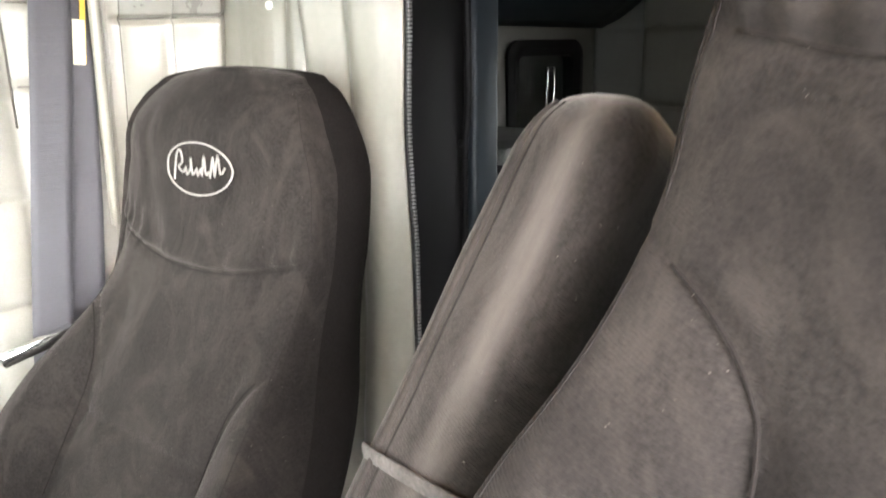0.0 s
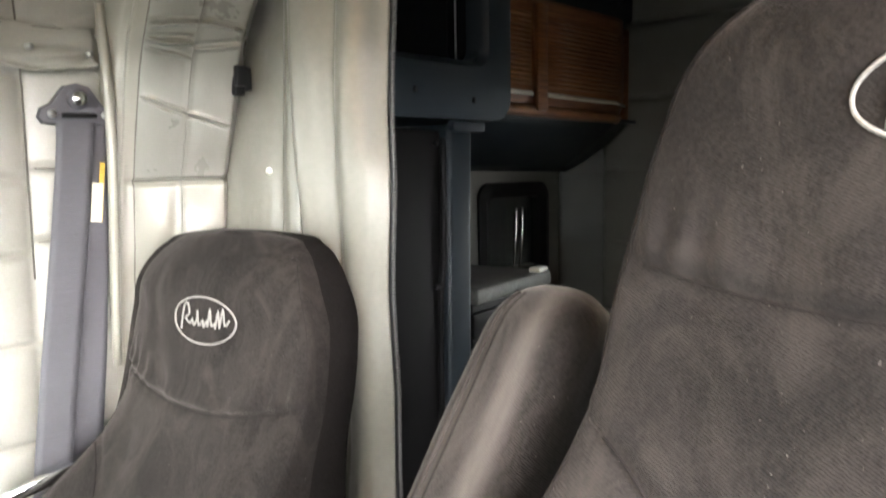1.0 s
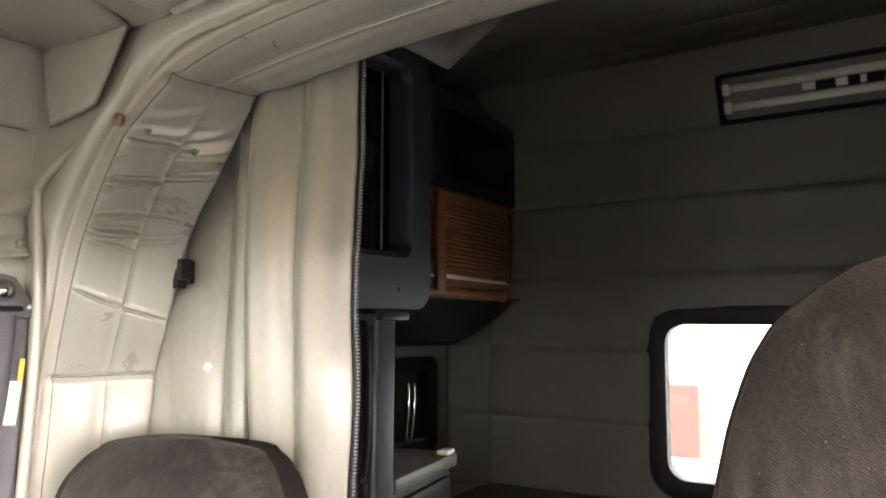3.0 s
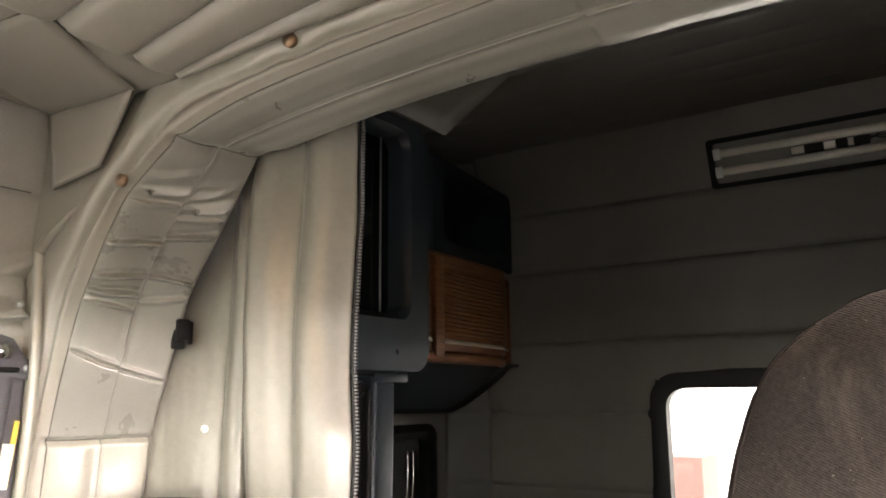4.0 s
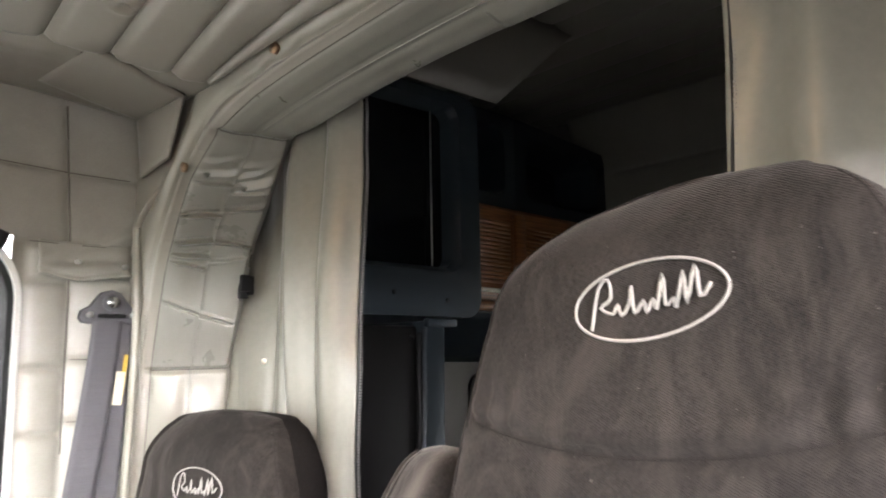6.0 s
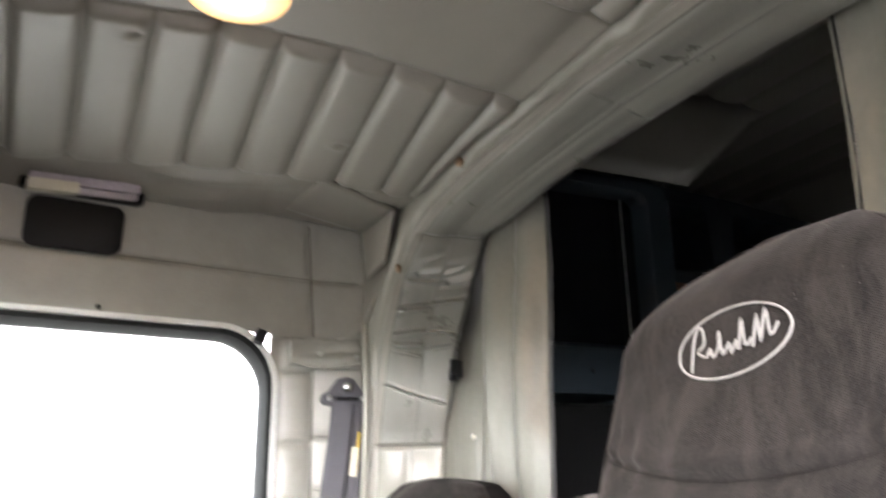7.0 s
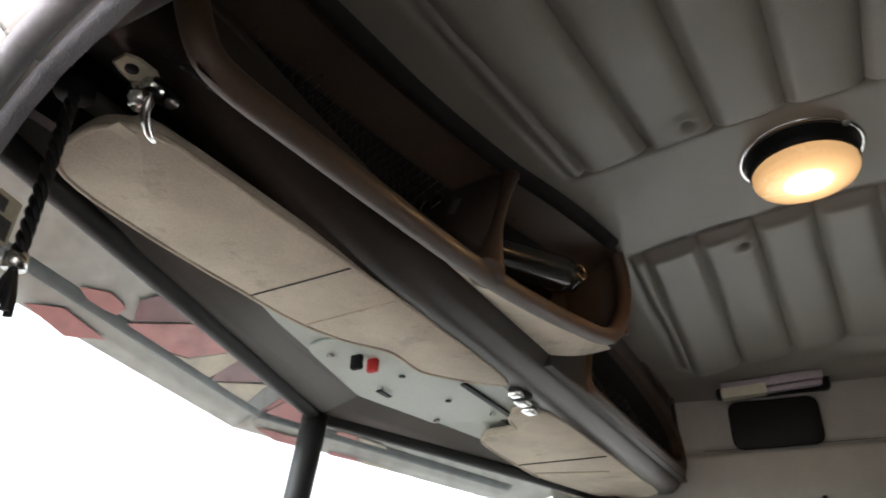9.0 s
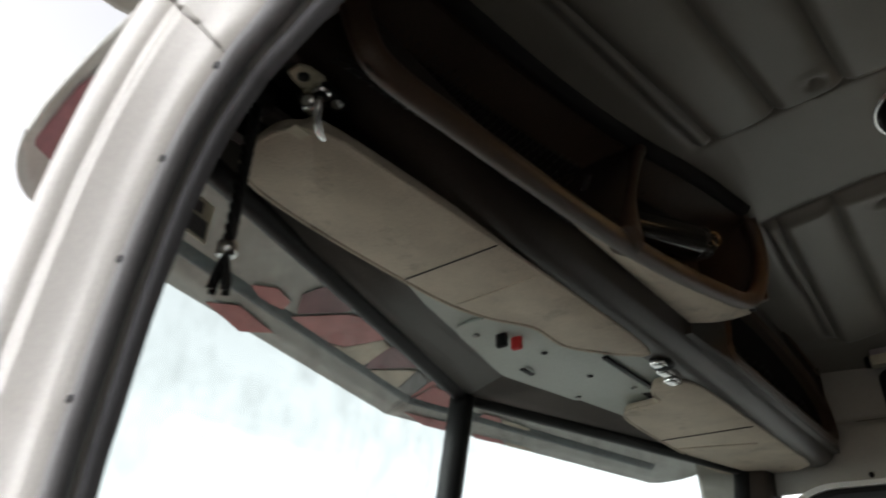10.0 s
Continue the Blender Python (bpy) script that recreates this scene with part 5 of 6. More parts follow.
    sheet("pod_ceiling", [[P(tx(y) - 0.045 + (-0.44 - tx(y)) * t, y, tz(y) - 0.033 - 0.02 * t) for t in np.linspace(0, 1, 4)] for y in np.linspace(-0.27, 0.478, 30)], DARKSHADE, c)
    sheet("pod_end", [[P(-0.258 - 0.2 * t, 0.49 - 0.006 * t, z) for t in np.linspace(0, 1, 6)] for z in np.linspace(1.505, 1.64, 8)], CONSOLE_LIP, c, thick=0.012)
    foot, head = Vector((lx(0.105) + 0.002, 0.105, lz(0.105))), Vector((tx(0.228) + 0.002, 0.228, tz(0.228)))
    dv = []
    for k in np.linspace(0, 1, 10):
        p = foot.lerp(head, k)
        dv.append([P(p.x - 0.16 * t, p.y - 0.02 * t, p.z + 0.004 + min(0.035, 0.16 * t) * (1 - k)) for t in np.linspace(0, 1, 6)])
    sheet("divider", dv, CONSOLE, c, thick=0.012)
    sweep("divider_edge", [P(*(foot.lerp(head, k) + Vector((0.002, 0.012 * (1 - k) ** 3, 0)))) for k in np.linspace(0, 1, 9)], [0.02, 0.0155, 0.012, 0.0095, 0.0085, 0.0085, 0.009, 0.0105, 0.014], CONSOLE_LIP, c)
    # the slack net across the lower part of the bay
    for k in range(9):
        pts = []
        for i, y in enumerate(np.arange(-0.25, 0.115, 0.006)):
            v = (k + 0.5 + 0.5 * (1 if (i + k) % 2 else -1)) / 9 * 0.5
            sag = 0.03 * math.sin(math.pi * v / 0.5) + 0.006 * math.sin(21 * y + k)
            pts.append(P(lx(y) + (tx(y) - lx(y)) * v - 0.02 - sag, y + 0.003 * math.sin(5 * k + 30 * y), lz(y) + 0.012 + (tz(y) - lz(y)) * v))
        sweep("net_cord", pts, 0.0008, NETCORD, c, sides=4, fine=1)
    rbox("tag", (0.008, 0.002, 0.024), Matrix.Translation(P(-0.342, 0.137, 1.54)) @ pose(0, 0, 0, -18, 10, 0), BELT, c, "small pale tag on the divider", bevel=0)
    # passenger shelf, set further forward
    i2 = [(0.536, 1.464), (0.57, 1.46), (0.98, 1.461), (1.045, 1.464), (1.07, 1.49), (1.06, 1.525), (0.97, 1.556), (0.815, 1.577), (0.66, 1.58), (0.595, 1.55), (0.54, 1.495)]
    for k in range(3):
        i2 = [q for (a, b), (d, e) in zip(i2, i2[1:] + i2[:1]) for q in ((0.75 * a + 0.25 * d, 0.75 * b + 0.25 * e), (0.25 * a + 0.75 * d, 0.25 * b + 0.75 * e))]
    o2 = [(min(1.088, max(0.39, 0.79 + 1.7 * (u - 0.79))), min(1.65 - 0.13 * max(0.0, u - 0.75), max(1.438, 1.515 + 2.6 * (v - 1.515)))) for u, v in i2]
    lip = [(a + max(-0.02, min(0.02, d - a)), b + max(-0.019, min(0.012, e - b))) for (a, b), (d, e) in zip(i2, o2)]
    loc = lambda u, v, w: P(-0.336 - 0.06 * (v - 1.44) + w, u, v)
    ring("shelf_frame", [[(u, v, -0.03) for u, v in o2], [(u, v, 0.0) for u, v in o2], [(u, v, 0.003) for u, v in lip], [(u * 0.999 + 0.0008, v, -0.03) for u, v in lip]], loc, CONSOLE, c)
    ring("shelf_lip", [[(u, v, -0.012) for u, v in lip], [(u, v, 0.005) for u, v in lip], [((a + 2 * d) / 3, (b + 2 * e) / 3, 0.01) for (a, b), (d, e) in zip(i2, lip)], [(u, v, 0.005) for u, v in i2], [(u, v, -0.012) for u, v in i2]], loc, CONSOLE_LIP, c)
    sweep("shelf_top_edge", [loc(y, 1.652 - 0.16 * max(0.0, y - 0.75), 0.004) for y in np.linspace(0.52, 1.08, 8)], 0.0055, CONSOLE_LIP, c, fine=2)
    sheet("shelf_lining", [[loc(u, v, w) for u, v in i2] for w in (-0.012, -0.06, -0.13)], DARKSHADE, c, closed=(False, True))
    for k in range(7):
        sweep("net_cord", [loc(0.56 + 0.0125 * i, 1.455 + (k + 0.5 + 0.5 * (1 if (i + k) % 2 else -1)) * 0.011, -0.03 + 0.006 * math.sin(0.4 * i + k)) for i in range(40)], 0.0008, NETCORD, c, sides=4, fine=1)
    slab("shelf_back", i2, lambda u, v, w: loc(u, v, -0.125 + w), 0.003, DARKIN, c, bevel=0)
    for y in (-0.235, 1.07):
        sweep("bolt", [P(-0.402, y, 1.445), P(-0.392, y, 1.426)], 0.009, CHROME, c, fine=1, sides=12)
    return c


console()


def torch():
    c = empty("torch", (-0.288, 0.345, 1.54), "black glossy torch with a brass ring in the console compartment", "torch")
    sweep("body", [(-0.05, -0.16, -0.034), (-0.03, -0.08, -0.016), (-0.008, 0.0, 0.0)], 0.025, DARKGLASS, c, sides=24)
    sweep("cap", [(-0.008, 0.0, 0.0), (-0.003, 0.018, 0.004)], 0.0205, DARKGLASS, c, fine=1, sides=18)
    sweep("ring", [(0.016 + 0.003 * math.cos(a), 0.004 + 0.0095 * math.cos(a), 0.0095 * math.sin(a)) for a in np.linspace(0, 2 * math.pi, 14, endpoint=False)], 0.002, BRASS, c, closed=True, fine=2, sides=8)

torch()


def visor(name, outline, creases, label, z0=1.4155):
    """A padded sun visor folded up; outline in (y, x), seen from below."""
    c = empty(name, (outline[0][1], outline[0][0], z0), label, "sun visor", group="sun visors")
    ox, oy = outline[0][1], outline[0][0]
    to = lambda u, v, w: (v - ox, u - oy, w - 0.06 * (v + 0.385))
    # smooth the outline
    pts = [Vector((u, v, 0)) for u, v in outline]
    n = len(pts)
    dense = []
    for i in range(n):
        p0, p1, p2, p3 = (pts[(i + k) % n] for k in (-1, 0, 1, 2))
        for k in range(5):
            t = k / 5
            dense.append(0.5 * ((2 * p1) + (p2 - p0) * t + (2 * p0 - 5 * p1 + 4 * p2 - p3) * t * t + (3 * p1 - p0 - 3 * p2 + p3) * t ** 3))
    slab("pad", [(p.x, p.y) for p in dense], to, 0.016, VISOR, c, bevel=0.006)
    sweep("piping", [to(p.x, p.y, 0.002) for p in dense[::3]], 0.0028, VISOR, c, closed=True, sides=6, fine=2)
    for i, (a, b) in enumerate(creases):
        sweep("crease", [to(a[0] + (b[0] - a[0]) * t, a[1] + (b[1] - a[1]) * t + 0.004 * math.sin(3 * t), -0.0006) for t in np.linspace(0, 1, 6)], 0.0018, DARKIN if i == 0 else VISOR, c, sides=6, flat=0.5)
    return c


visor("sun_visor", [(-0.2, -0.4), (-0.226, -0.416), (-0.236, -0.445), (-0.222, -0.5), (-0.18, -0.522), (-0.08, -0.53), (0.02, -0.53), (0.1, -0.528), (0.17, -0.51), (0.22, -0.478), (0.265, -0.478), (0.3, -0.475), (0.335, -0.45), (0.365, -0.42), (0.365, -0.39), (0.2, -0.386), (0.0, -0.391)], [((0.02, -0.39), (0.03, -0.525)), ((0.1, -0.39), (0.115, -0.52))], "stained beige suede sun visor folded up above the windscreen")
visor("sun_visor", [(0.505, -0.40), (0.5, -0.44), (0.53, -0.462), (0.565, -0.468), (0.585, -0.49), (0.6, -0.54), (0.65, -0.56), (0.8, -0.565), (1.0, -0.565), (1.07, -0.54), (1.078, -0.4), (0.9, -0.386), (0.7, -0.386), (0.55, -0.388)], [((0.755, -0.39), (0.775, -0.56)), ((0.86, -0.42), (0.84, -0.56))], "stained beige suede sun visor with a notched inner end")


def plate():
    c = empty("mounting_plate", (-0.55, 0.35, 1.43), "bare mint-green steel plate with holes, between the visors", "plate")
    o = Vector((-0.55, 0.35, 1.43))
    slab("backing", [(-0.02, -0.53), (0.13, -0.58), (0.225, -0.602), (0.37, -0.64), (0.54, -0.606), (0.7, -0.576), (0.74, -0.43), (0.0, -0.43)], lambda u, v, w: Vector((v, u, 1.4435 + w + 0.03 * (-0.45 - v))) - o, 0.004, MINT, c, bevel=0.001)
    slab("sheet", [(0.194, -0.56), (0.197, -0.58), (0.21, -0.592), (0.225, -0.597), (0.37, -0.633), (0.385, -0.634), (0.54, -0.6), (0.565, -0.484), (0.56, -0.43), (0.36, -0.41), (0.2, -0.45)], lambda u, v, w: Vector((v, u, 1.437 + w + 0.03 * (-0.45 - v))) - o, 0.004, MINT, c, bevel=0.001)
    # a near-black bar drawn for the shaded gap beside the visor
    rbox("gap_edge", (0.009, 0.17, 0.004), Matrix.Translation(Vector((-0.466, 0.475, 1.4345)) - o), DARKIN, c, bevel=0.001)
    for x, y in ((-0.585, 0.523), (-0.529, 0.332), (-0.521, 0.447), (-0.49, 0.529), (-0.573, 0.23)):
        sweep("hole", [Vector((x, y, 1.4355 + 0.03 * (-0.45 - x))) - o, Vector((x, y, 1.434 + 0.03 * (-0.45 - x))) - o], 0.0045, DARKIN, c, fine=1, sides=12)
    for x, y in ((-0.49, 0.529), (-0.573, 0.23), (-0.585, 0.523)):
        sweep("bolt", [Vector((x + 0.002, y - 0.002, 1.4355 + 0.03 * (-0.45 - x))) - o, Vector((x + 0.002, y - 0.002, 1.432 + 0.03 * (-0.45 - x))) - o], 0.0035, STEEL, c, fine=1, sides=6)
    rbox("slot", (0.008, 0.03, 0.003), Matrix.Translation(Vector((-0.587, 0.376, 1.4365)) - o), DARKIN, c, bevel=0.001)
    rbox("black_switch", (0.017, 0.009, 0.02), Matrix.Translation(Vector((-0.543, 0.247, 1.43)) - o), BLACK, c, bevel=0.003)
    rbox("red_switch", (0.016, 0.009, 0.019), Matrix.Translation(Vector((-0.533, 0.268, 1.431)) - o), REDPLASTIC, c, bevel=0.003)


plate()


def clip():
    c = empty("visor_clip", (-0.395, 0.45, 1.42), "chrome visor pivot bracket with a black base", "bracket")
    rbox("base", (0.03, 0.03, 0.02), (0.0, -0.03, 0.0), BLACK, c, bevel=0.008)
    for k, y in enumerate((-0.04, -0.008, 0.03)):
        rbox("tab", (0.02, 0.024, 0.008), Matrix.Translation((-0.006 * k, y, -0.006)), CHROME, c, bevel=0.003)


clip()


def hook():
    c = empty("visor_pivot", (-0.387, -0.252, 1.446), "cream pivot tab with a hole, dark plate and bent chrome rod", "bracket")
    slab("tab", [(-0.011, -0.007), (-0.011, 0.006), (-0.003, 0.0105), (0.012, 0.011), (0.02, 0.006), (0.02, -0.007), (0.01, -0.012), (-0.002, -0.0105)], lambda u, v, w: (v, u, w - 0.004), 0.003, CREAMTAG, c, "cream painted tab")
    sweep("hole", [(0, 0, -0.0038), (0, 0, -0.0052)], 0.005, DARKIN, c, fine=1, sides=14)
    slab("plate", [(0.012, -0.009), (0.03, -0.01), (0.044, -0.007), (0.049, 0.0), (0.044, 0.008), (0.03, 0.01), (0.014, 0.01)], lambda u, v, w: (v, u, w - 0.007), 0.003, BLACK, c)
    sweep("screw", [(0.001, 0.037, -0.006), (0.001, 0.037, -0.0095)], 0.005, STEEL, c, fine=1, sides=12)
    sweep("collar", [(0.0, 0.019, -0.003), (0.001, 0.019, -0.011)], 0.0082, CHROME, c, fine=1, sides=18)
    sweep("bush", [(0.001, 0.019, -0.011), (0.001, 0.019, -0.013)], 0.006, BLACK, c, fine=1, sides=16)
    sweep("rod", [(0.001, 0.019, -0.012), (-0.002, 0.0205, -0.019), (-0.009, 0.026, -0.026), (-0.017, 0.037, -0.029), (-0.023, 0.047, -0.026)], 0.0036, CHROME, c)
    rbox("tag", (0.011, 0.016, 0.0015), Matrix.Translation((-0.026, 0.022, -0.0335)), CREAMTAG, c, bevel=0)


hook()


def cord():
    c = empty("horn_cord", (-0.43, -0.262, 1.43), "braided black leather pull cord with a silver bead", "cord")
    sweep("socket", [(0, 0, 0.012), (0, 0, -0.002)], 0.014, BLACK, c, fine=1, sides=14)
    for k in range(3):
        sweep("strand", [(0.0026 * math.cos(a + 2.1 * k) - 0.01 * t, 0.0026 * math.sin(a + 2.1 * k) + 0.004 * t, -0.135 * t) for t, a in zip(np.linspace(0, 1, 34), np.linspace(0, 32, 34))], 0.0028, RUBBER, c, sides=7, fine=2)
    sweep("bead", [(-0.01, 0.004, -0.128), (-0.01, 0.004, -0.138)], 0.0075, CHROME, c, fine=2, sides=14)
    for k in range(4):
        sweep("tassel", [(-0.01, 0.004, -0.138), (-0.011 + 0.005 * math.cos(1.6 * k), 0.004 + 0.005 * math.sin(1.6 * k), -0.155), (-0.012 + 0.007 * math.cos(1.6 * k), 0.004 + 0.007 * math.sin(1.6 * k), -0.168)], 0.003, RUBBER, c, flat=0.5, sides=6)


cord()


# ---- windscreen ----
TOP = [(-0.52, -0.275, 1.43), (-0.725, MID, 1.434), (-0.52, 2 * MID + 0.275, 1.43)]


def windscreen():
    c = empty("windscreen", (-0.72, MID, 1.0), "two-pane windscreen with a dark centre post and header", "windscreen", kind="structure")
    o = Vector((-0.72, MID, 1.0))
    down = Vector((-0.15, 0, -0.9))
    for k in (0, 1):
        a, b = Vector(TOP[k]), Vector(TOP[k + 1])
        raw("pane", [a - o, b - o, b + down - o, a + down - o], [(0, 1, 2, 3)], WINDSHIELD, c, smooth=False)
        sweep("header_seal", [a - o, (a + b) / 2 - o, b - o], 0.013, RUBBER, c)
        sweep("sill_seal", [a + down - o, b + down - o], 0.02, RUBBER, c)
        # header panel from glass to console
        e, f = Vector((-0.47, a.y, 1.475)), Vector((-0.47, b.y, 1.475))
        sheet("header", [[a + (e - a) * t + Vector((0, 0, 0.012 * math.sin(math.pi * t))) - o, b + (f - b) * t + Vector((0, 0, 0.012 * math.sin(math.pi * t))) - o] for t in np.linspace(0, 1, 8)], HEADER, c, thick=0.01)
    b = Vector(TOP[1])
    sweep("centre_post", [b - o, b + down * 0.5 - o, b + down - o], 0.02, RUBBER, c, sides=14)
    for k in (0, 2):
        a = Vector(TOP[k])
        sweep("side_seal", [a - o, a + down - o], 0.018, RUBBER, c)
    rbox("pillar", (0.05, 0.1, 1.02), Matrix.Translation(Vector((-0.545, 1.112, 0.95)) - o) @ pose(0, 0, 0, 0, 6, 0), CONSOLE, c, bevel=0.015)
    return c


windscreen()


def sticker():
    """An inspection sticker inside the driver's pane, in its upper outer corner."""
    a, along, down = Vector(TOP[0]), Vector(TOP[1]) - Vector(TOP[0]), Vector((-0.15, 0, -0.9))
    n = along.cross(down).normalized()
    n = n if n.x > 0 else -n
    c = empty("inspection_sticker", tuple(a + along * 0.03 + down * 0.08), "small grey inspection sticker with a pale border on the windscreen", "sticker")
    at = lambda u, v, w: a + along * u + down * v + n * w - c.location
    slab("border", [(0.03, 0.036), (0.088, 0.036), (0.09, 0.077), (0.03, 0.077)], lambda u, v, w: at(u, v, 0.003 + w), 0.0006, CREAMTAG, c, bevel=0)
    slab("upper_field", [(0.034, 0.041), (0.068, 0.041), (0.068, 0.053), (0.034, 0.053)], lambda u, v, w: at(u, v, 0.0038 + w), 0.0006, STICKER, c, "dark grey printed field", bevel=0)
    slab("lower_field", [(0.034, 0.056), (0.083, 0.056), (0.085, 0.074), (0.034, 0.074)], lambda u, v, w: at(u, v, 0.0038 + w), 0.0006, STICKER, c, "dark grey printed field", bevel=0)
    for k in range(3):
        slab("print_bar", [(0.038, 0.06 + 0.005 * k), (0.078 - 0.008 * k, 0.06 + 0.005 * k), (0.078 - 0.008 * k, 0.062 + 0.005 * k), (0.038, 0.062 + 0.005 * k)], lambda u, v, w: at(u, v, 0.0045 + w), 0.0004, BELT, c, bevel=0)


sticker()
rf = sheet("roof_front", [[(-0.72 + 0.3 * abs(y - MID) + (0.3 - 0.3 * abs(y - MID)) * t, y, 1.45 + 0.285 * t) for t in np.linspace(0, 1, 6)] for y in np.linspace(-0.33, 1.126, 21)], PAINT, thick=0.015)
tagged(rf, "painted steel brow above the windscreen", "roof", kind="structure")


def outer_visor():
    """A wide blade that juts out over the windscreen, bent at the middle, with rounded outer corners."""
    c = empty("outside_visor", (-0.8, MID, 1.45), "weathered outside sun visor with red, maroon and cream reflections drawn as colour patches", "sun visor")
    o = Vector((-0.8, MID, 1.45))
    for s in (1, -1):
        rows, stripe = [], []
        for v in np.r_[np.linspace(0, 0.68, 30), np.linspace(0.69, 0.753, 18)]:
            xe = -0.893 + 0.225 * v
            cut = min(1.0, max(0.0, (v - 0.69) / 0.063))
            x0 = xe + 0.11 * (1 - math.sqrt(1 - cut * cut))
            x1 = -0.66 + 0.28 * v
            rows.append([Vector((x0 + (x1 - x0) * k, MID - s * v, 1.44 + 0.2 * (x0 + (x1 - x0) * k - xe) + 0.012 * math.sin(math.pi * k))) - o for k in np.linspace(0, 1, 12)])
            if v < 0.69:
                stripe.append(Vector((xe + 0.056, MID - s * v, 1.4545)) - o)
        sheet("blade", rows, BLADE, c, thick=0.005)
        sweep("blade_edge", [r[0] for r in rows[::2]], 0.0022, BLADE, c, fine=2)
        sweep("stiffener", stripe[::3], 0.011, STRIP, c, "dull blue-grey stiffening strip", flat=0.25)

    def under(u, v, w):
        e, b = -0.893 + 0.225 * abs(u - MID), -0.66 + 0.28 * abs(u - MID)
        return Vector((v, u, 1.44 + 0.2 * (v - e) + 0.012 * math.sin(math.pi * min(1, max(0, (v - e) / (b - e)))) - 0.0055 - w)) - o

    # each patch draws part of the blade's mottled reflection as flat colour
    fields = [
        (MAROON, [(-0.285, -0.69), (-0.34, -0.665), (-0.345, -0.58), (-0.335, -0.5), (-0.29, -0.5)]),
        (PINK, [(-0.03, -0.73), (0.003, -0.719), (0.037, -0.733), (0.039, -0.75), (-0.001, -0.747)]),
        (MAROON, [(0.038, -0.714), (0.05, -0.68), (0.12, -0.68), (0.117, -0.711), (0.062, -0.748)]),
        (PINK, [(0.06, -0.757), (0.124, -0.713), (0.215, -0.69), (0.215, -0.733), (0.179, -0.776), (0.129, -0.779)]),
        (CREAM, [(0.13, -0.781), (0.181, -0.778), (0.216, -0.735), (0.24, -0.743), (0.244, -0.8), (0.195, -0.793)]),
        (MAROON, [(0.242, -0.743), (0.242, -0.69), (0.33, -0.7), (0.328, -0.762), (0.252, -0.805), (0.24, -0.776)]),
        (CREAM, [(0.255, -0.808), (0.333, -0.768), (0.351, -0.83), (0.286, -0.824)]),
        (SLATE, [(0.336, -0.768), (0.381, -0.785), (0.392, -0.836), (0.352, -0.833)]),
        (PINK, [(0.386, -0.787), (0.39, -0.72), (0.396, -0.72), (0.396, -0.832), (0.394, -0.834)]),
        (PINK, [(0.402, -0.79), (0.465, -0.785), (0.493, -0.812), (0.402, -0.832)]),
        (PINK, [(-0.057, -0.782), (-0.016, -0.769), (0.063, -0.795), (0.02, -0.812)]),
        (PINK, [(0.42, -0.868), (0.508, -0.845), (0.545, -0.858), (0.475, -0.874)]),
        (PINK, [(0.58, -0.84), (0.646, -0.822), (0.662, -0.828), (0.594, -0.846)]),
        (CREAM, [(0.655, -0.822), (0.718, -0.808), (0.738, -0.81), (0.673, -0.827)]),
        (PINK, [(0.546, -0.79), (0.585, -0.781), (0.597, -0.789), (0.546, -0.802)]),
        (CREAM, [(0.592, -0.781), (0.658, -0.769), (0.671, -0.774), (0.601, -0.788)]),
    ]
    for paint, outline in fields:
        slab("reflected_patch", outline, under, 0.0006, paint, c, bevel=0)
    return c


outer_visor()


# ---- driver's door frame ----
def door_frame():
    c = empty("door_frame", (-0.4, -0.33, 0.4), "beige painted door frame with a black rubber seal, door open", "door frame", kind="structure")
    o = Vector((-0.4, -0.33, 0.4))
    inner = [(-0.455, 0.35), (-0.452, 0.8), (-0.44, 1.09), (-0.43, 1.155), (-0.416, 1.21), (-0.4, 1.25), (-0.381, 1.284), (-0.355, 1.311), (-0.32, 1.327), (-0.26, 1.334), (0.1, 1.336), (0.34, 1.334), (0.4, 1.3), (0.43, 1.22), (0.44, 1.1), (0.44, 0.35)]
    def yy(x, z):
        return 2 * MID - float(wall_y(x, min(z, 1.4)))
    n = len(inner)
    q = np.linspace(0, n - 1, 150)
    xs, zs = spline(np.arange(n), [p[0] for p in inner], q), spline(np.arange(n), [p[1] for p in inner], q)
    tx, tz = np.gradient(xs), np.gradient(zs)
    ln = np.hypot(tx, tz)
    nx, nz = -tz / ln, tx / ln
    section = list(zip(xs, zs, nx, nz))
    at = lambda x, z, a, b, d, w: Vector((x + a * d, yy(x, z) - w, z + b * d)) - o
    sheet("jamb", [[at(*p, d, w) for d, w in ((0.014, -0.018), (0.017, -0.004), (0.024, 0.006), (0.036, 0.011), (0.05, 0.016), (0.062, 0.026), (0.068, 0.029), (0.072, 0.027), (0.077, 0.031), (0.088, 0.042), (0.096, 0.042), (0.103, 0.034), (0.11, 0.0), (0.116, -0.06))] for p in section], PAINT, c)
    sheet("trim_strip", [[at(*p, d, w) for d, w in ((0.001, -0.02), (0.0, -0.014), (0.0015, -0.01), (0.0045, -0.009), (0.0075, -0.011), (0.0085, -0.016))] for p in section], RIBBED, c)
    sweep("seal", [at(*p, 0.0135, -0.001) for p in section[::4]], 0.0078, SEALGREY, c, fine=2, sides=12)
    for k in (30, 46, 62, 78):
        x, z, a, b = section[k]
        sweep("vent_hole", [at(x, z, a, b, 0.0145, 0.0062), at(x, z, a, b, 0.0145, 0.008)], 0.0026, DARKIN, c, fine=1, sides=8)
    return c


door_frame()


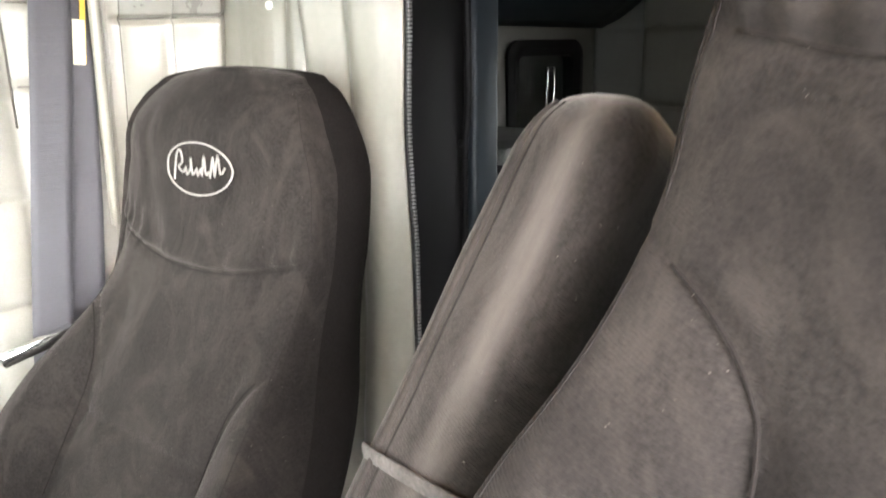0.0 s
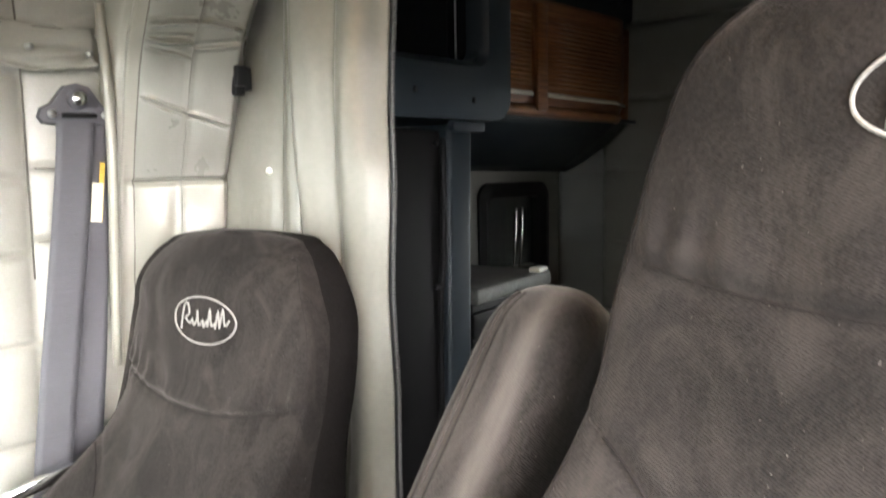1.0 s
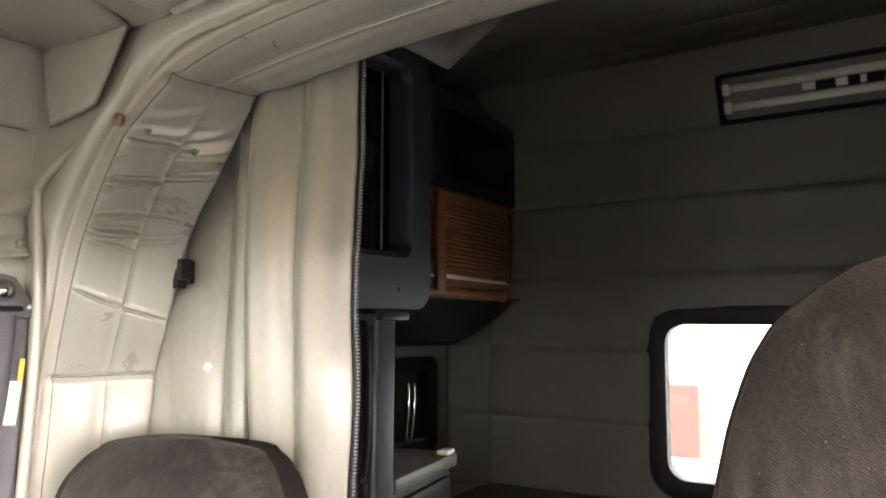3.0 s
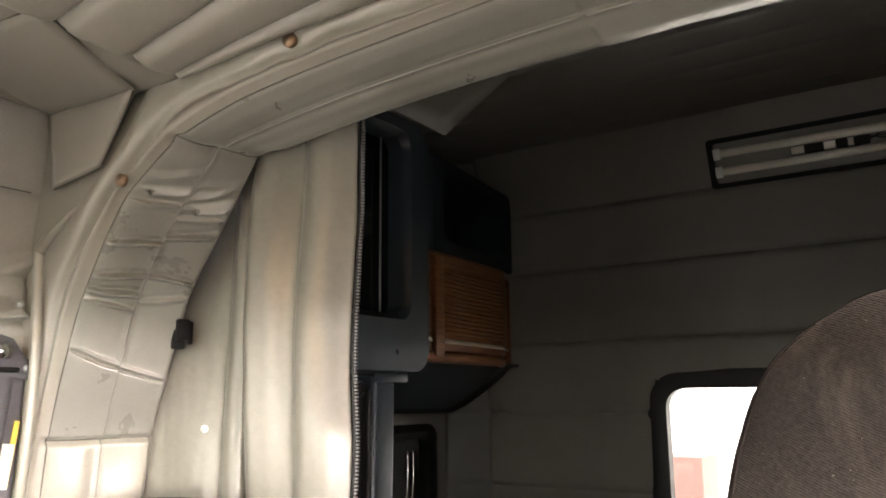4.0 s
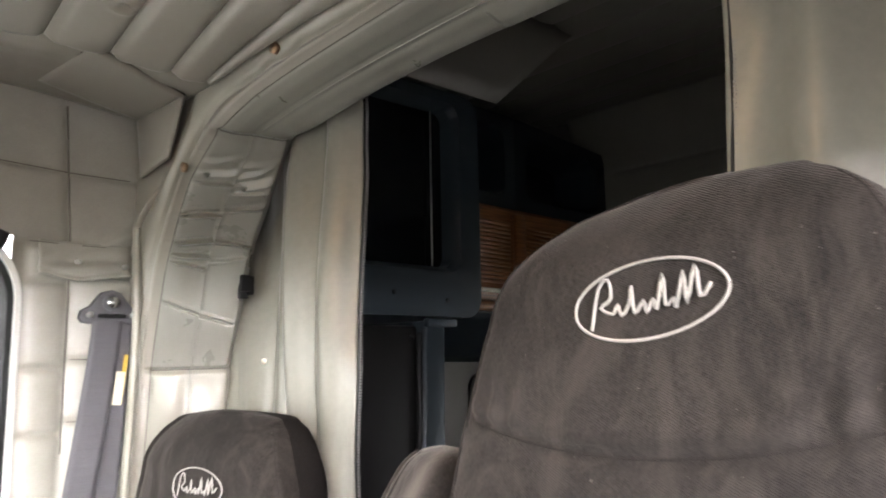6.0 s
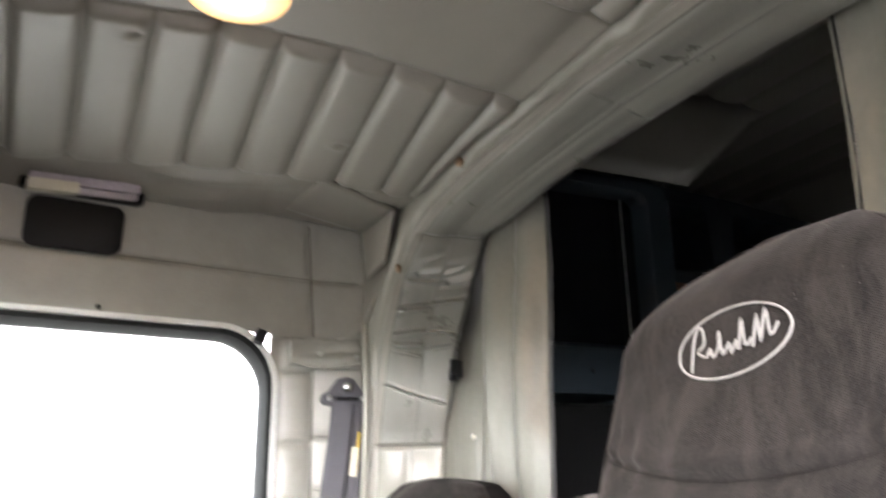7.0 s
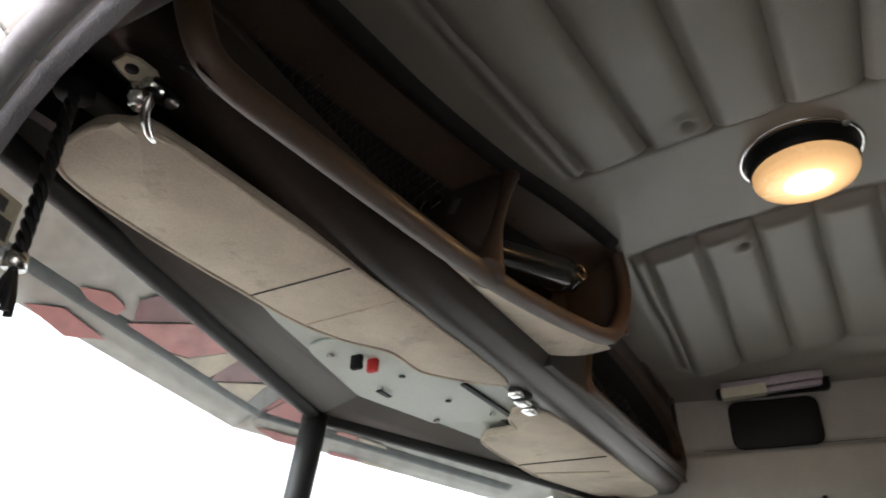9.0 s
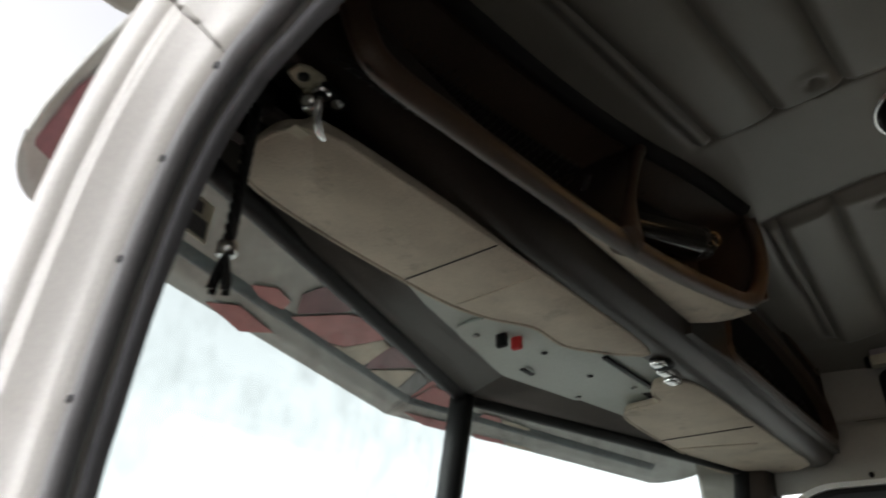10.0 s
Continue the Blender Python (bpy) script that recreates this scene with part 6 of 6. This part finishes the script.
def open_door():
    """The driver's door, unseen, set half open to block side light; its pane is wound down."""
    c = empty("driver_door", (-0.5, -0.5, 0.0), "open driver's door with cream vinyl panel and painted frame", "door")
    rbox("panel", (0.05, 0.88, 0.9), (0.0, -0.45, 0.42), VINYL, c, "cream vinyl door panel", bevel=0.015)
    rbox("skin", (0.012, 0.9, 0.92), (-0.032, -0.45, 0.42), RED, c, "red painted outer skin", bevel=0.004)
    sweep("window_frame", [(-0.01, -0.03, 0.86), (-0.01, -0.03, 1.2), (-0.01, -0.07, 1.33), (-0.01, -0.2, 1.37), (-0.01, -0.7, 1.37), (-0.01, -0.84, 1.32), (-0.01, -0.87, 1.2), (-0.01, -0.87, 0.86)], 0.022, PAINT, c)
    rbox("armrest", (0.06, 0.35, 0.06), (0.05, -0.5, 0.55), BLACK, c, bevel=0.02)
    c.matrix_world = pose(-0.52, -0.47, 0.0, 0, 0, 52)
    return c


open_door()


# ---- cab lamp, speaker pocket, buttons ----
def dome_lamp():
    c = empty("dome_lamp", (0.012, 0.393, 1.657), "round ceiling lamp, chrome rim, black collar and lit warm lens", "lamp")
    n = 48
    R = lambda r, z: [(r * math.cos(a), r * math.sin(a), z) for a in np.linspace(0, 2 * math.pi, n, endpoint=False)]
    sheet("rim", [R(0.074, 0.012), R(0.076, 0.0), R(0.075, -0.004), R(0.072, -0.006), R(0.068, -0.005), R(0.066, 0.004)], CHROME, c, closed=(False, True))
    m = pose(0, 0.003, 0, 3, 0, 0)
    sheet("housing", [[m @ Vector(p) for p in r] for r in (R(0.069, 0.008), R(0.0685, -0.004), R(0.066, -0.012), R(0.065, -0.019), R(0.062, -0.022), R(0.05, -0.022))], BLACK, c, closed=(False, True))
    for a in (2.6, 5.6):
        sweep("screw", [(0.071 * math.cos(a), 0.071 * math.sin(a), -0.004), (0.071 * math.cos(a), 0.071 * math.sin(a), -0.008)], 0.004, STEEL, c, fine=1)
    P = [R(0.06, -0.021), R(0.0625, -0.024), R(0.062, -0.032), R(0.058, -0.038), R(0.045, -0.043), R(0.02, -0.045), R(0.001, -0.045)]
    sheet("lens", [[m @ Vector(p) for p in r] for r in P], LENS, c, closed=(False, True))


dome_lamp()


def pocket():
    x, z = -0.155, 1.597
    y = float(wall_y(x, z))
    c = new("speaker_pocket")
    c.matrix_world = pose(x, y - 0.016, z, 8.5, 0, 10.2)
    tagged(c, "black speaker pad and pocket with booklets on the door header", "pocket")
    slab("pad", rounded(-0.085, 0.085, -0.1, -0.005, 0.02), lambda u, v, w: (u, -w, v), 0.014, BLACK, c, bevel=0.005)
    rbox("pocket", (0.215, 0.04, 0.085), (0.005, -0.012, 0.045), BLACK, c, bevel=0.006)
    rbox("booklet", (0.19, 0.04, 0.018), Matrix.Translation((0.004, -0.034, 0.024)) @ pose(0, 0, 0, 0, -3, 0), PURPLE, c, bevel=0.003)
    rbox("booklet", (0.17, 0.03, 0.01), Matrix.Translation((0.01, -0.038, 0.008)) @ pose(0, 0, 0, 0, -3, 0), PURPLE, c, bevel=0.003)
    rbox("card", (0.085, 0.041, 0.02), Matrix.Translation((-0.05, -0.04, 0.008)) @ pose(0, 0, 0, 0, -3, 0), CREAMTAG, c, bevel=0.002)


pocket()
for bx, by, bz in ((0.464, 0.73, 1.613), (0.474, 1.056, 1.499), (0.464, 0.066, 1.613)):
    b = sweep("button", [(bx - 0.006, by, bz), (bx - 0.014, by, bz)], 0.009, COPPER, fine=1, sides=14)
    tagged(b, "small brass-coloured cap button on the arch trim", "button", group="trim buttons")

# ---- outside ----
def mirror_arm():
    c = empty("mirror_arm", (-0.5, 1.5, 1.37), "thin bent bracket of the outside mirror, beyond the window", "bracket")
    sweep("tube", [(-0.017, 0, -0.004), (0.114, 0, -0.038), (0.194, 0, -0.065), (0.206, 0, -0.095)], 0.006, BELT, c)
    sweep("stay", [(-0.017, 0, -0.004), (-0.09, -0.1, 0.0), (-0.15, -0.26, -0.03)], 0.006, BELT, c)


mirror_arm()
def hood():
    rows = []
    for t in np.linspace(0, 1, 30):
        x = -0.95 - 1.45 * t
        w, top = 0.46 - 0.08 * t, 0.78 - 0.12 * t - 0.25 * max(0, t - 0.85) / 0.15
        rows.append([(x, MID + w * math.copysign(abs(math.cos(a)) ** 0.5, math.cos(a)), top - 0.7 + 0.7 * abs(math.sin(a)) ** 0.5) for a in np.linspace(0, math.pi, 40)])
    h = sheet("hood", rows, HOODPAINT, thick=0.01)
    tagged(h, "unseen truck hood in made-up red, cream and grey patches", "hood", kind="structure")


hood()
far = rbox("shed", (1.0, 7.4, 1.25), (14, 7.55, -0.525), FADED, bevel=0)
tagged(far, "pale red shed beyond the rear window", "building")
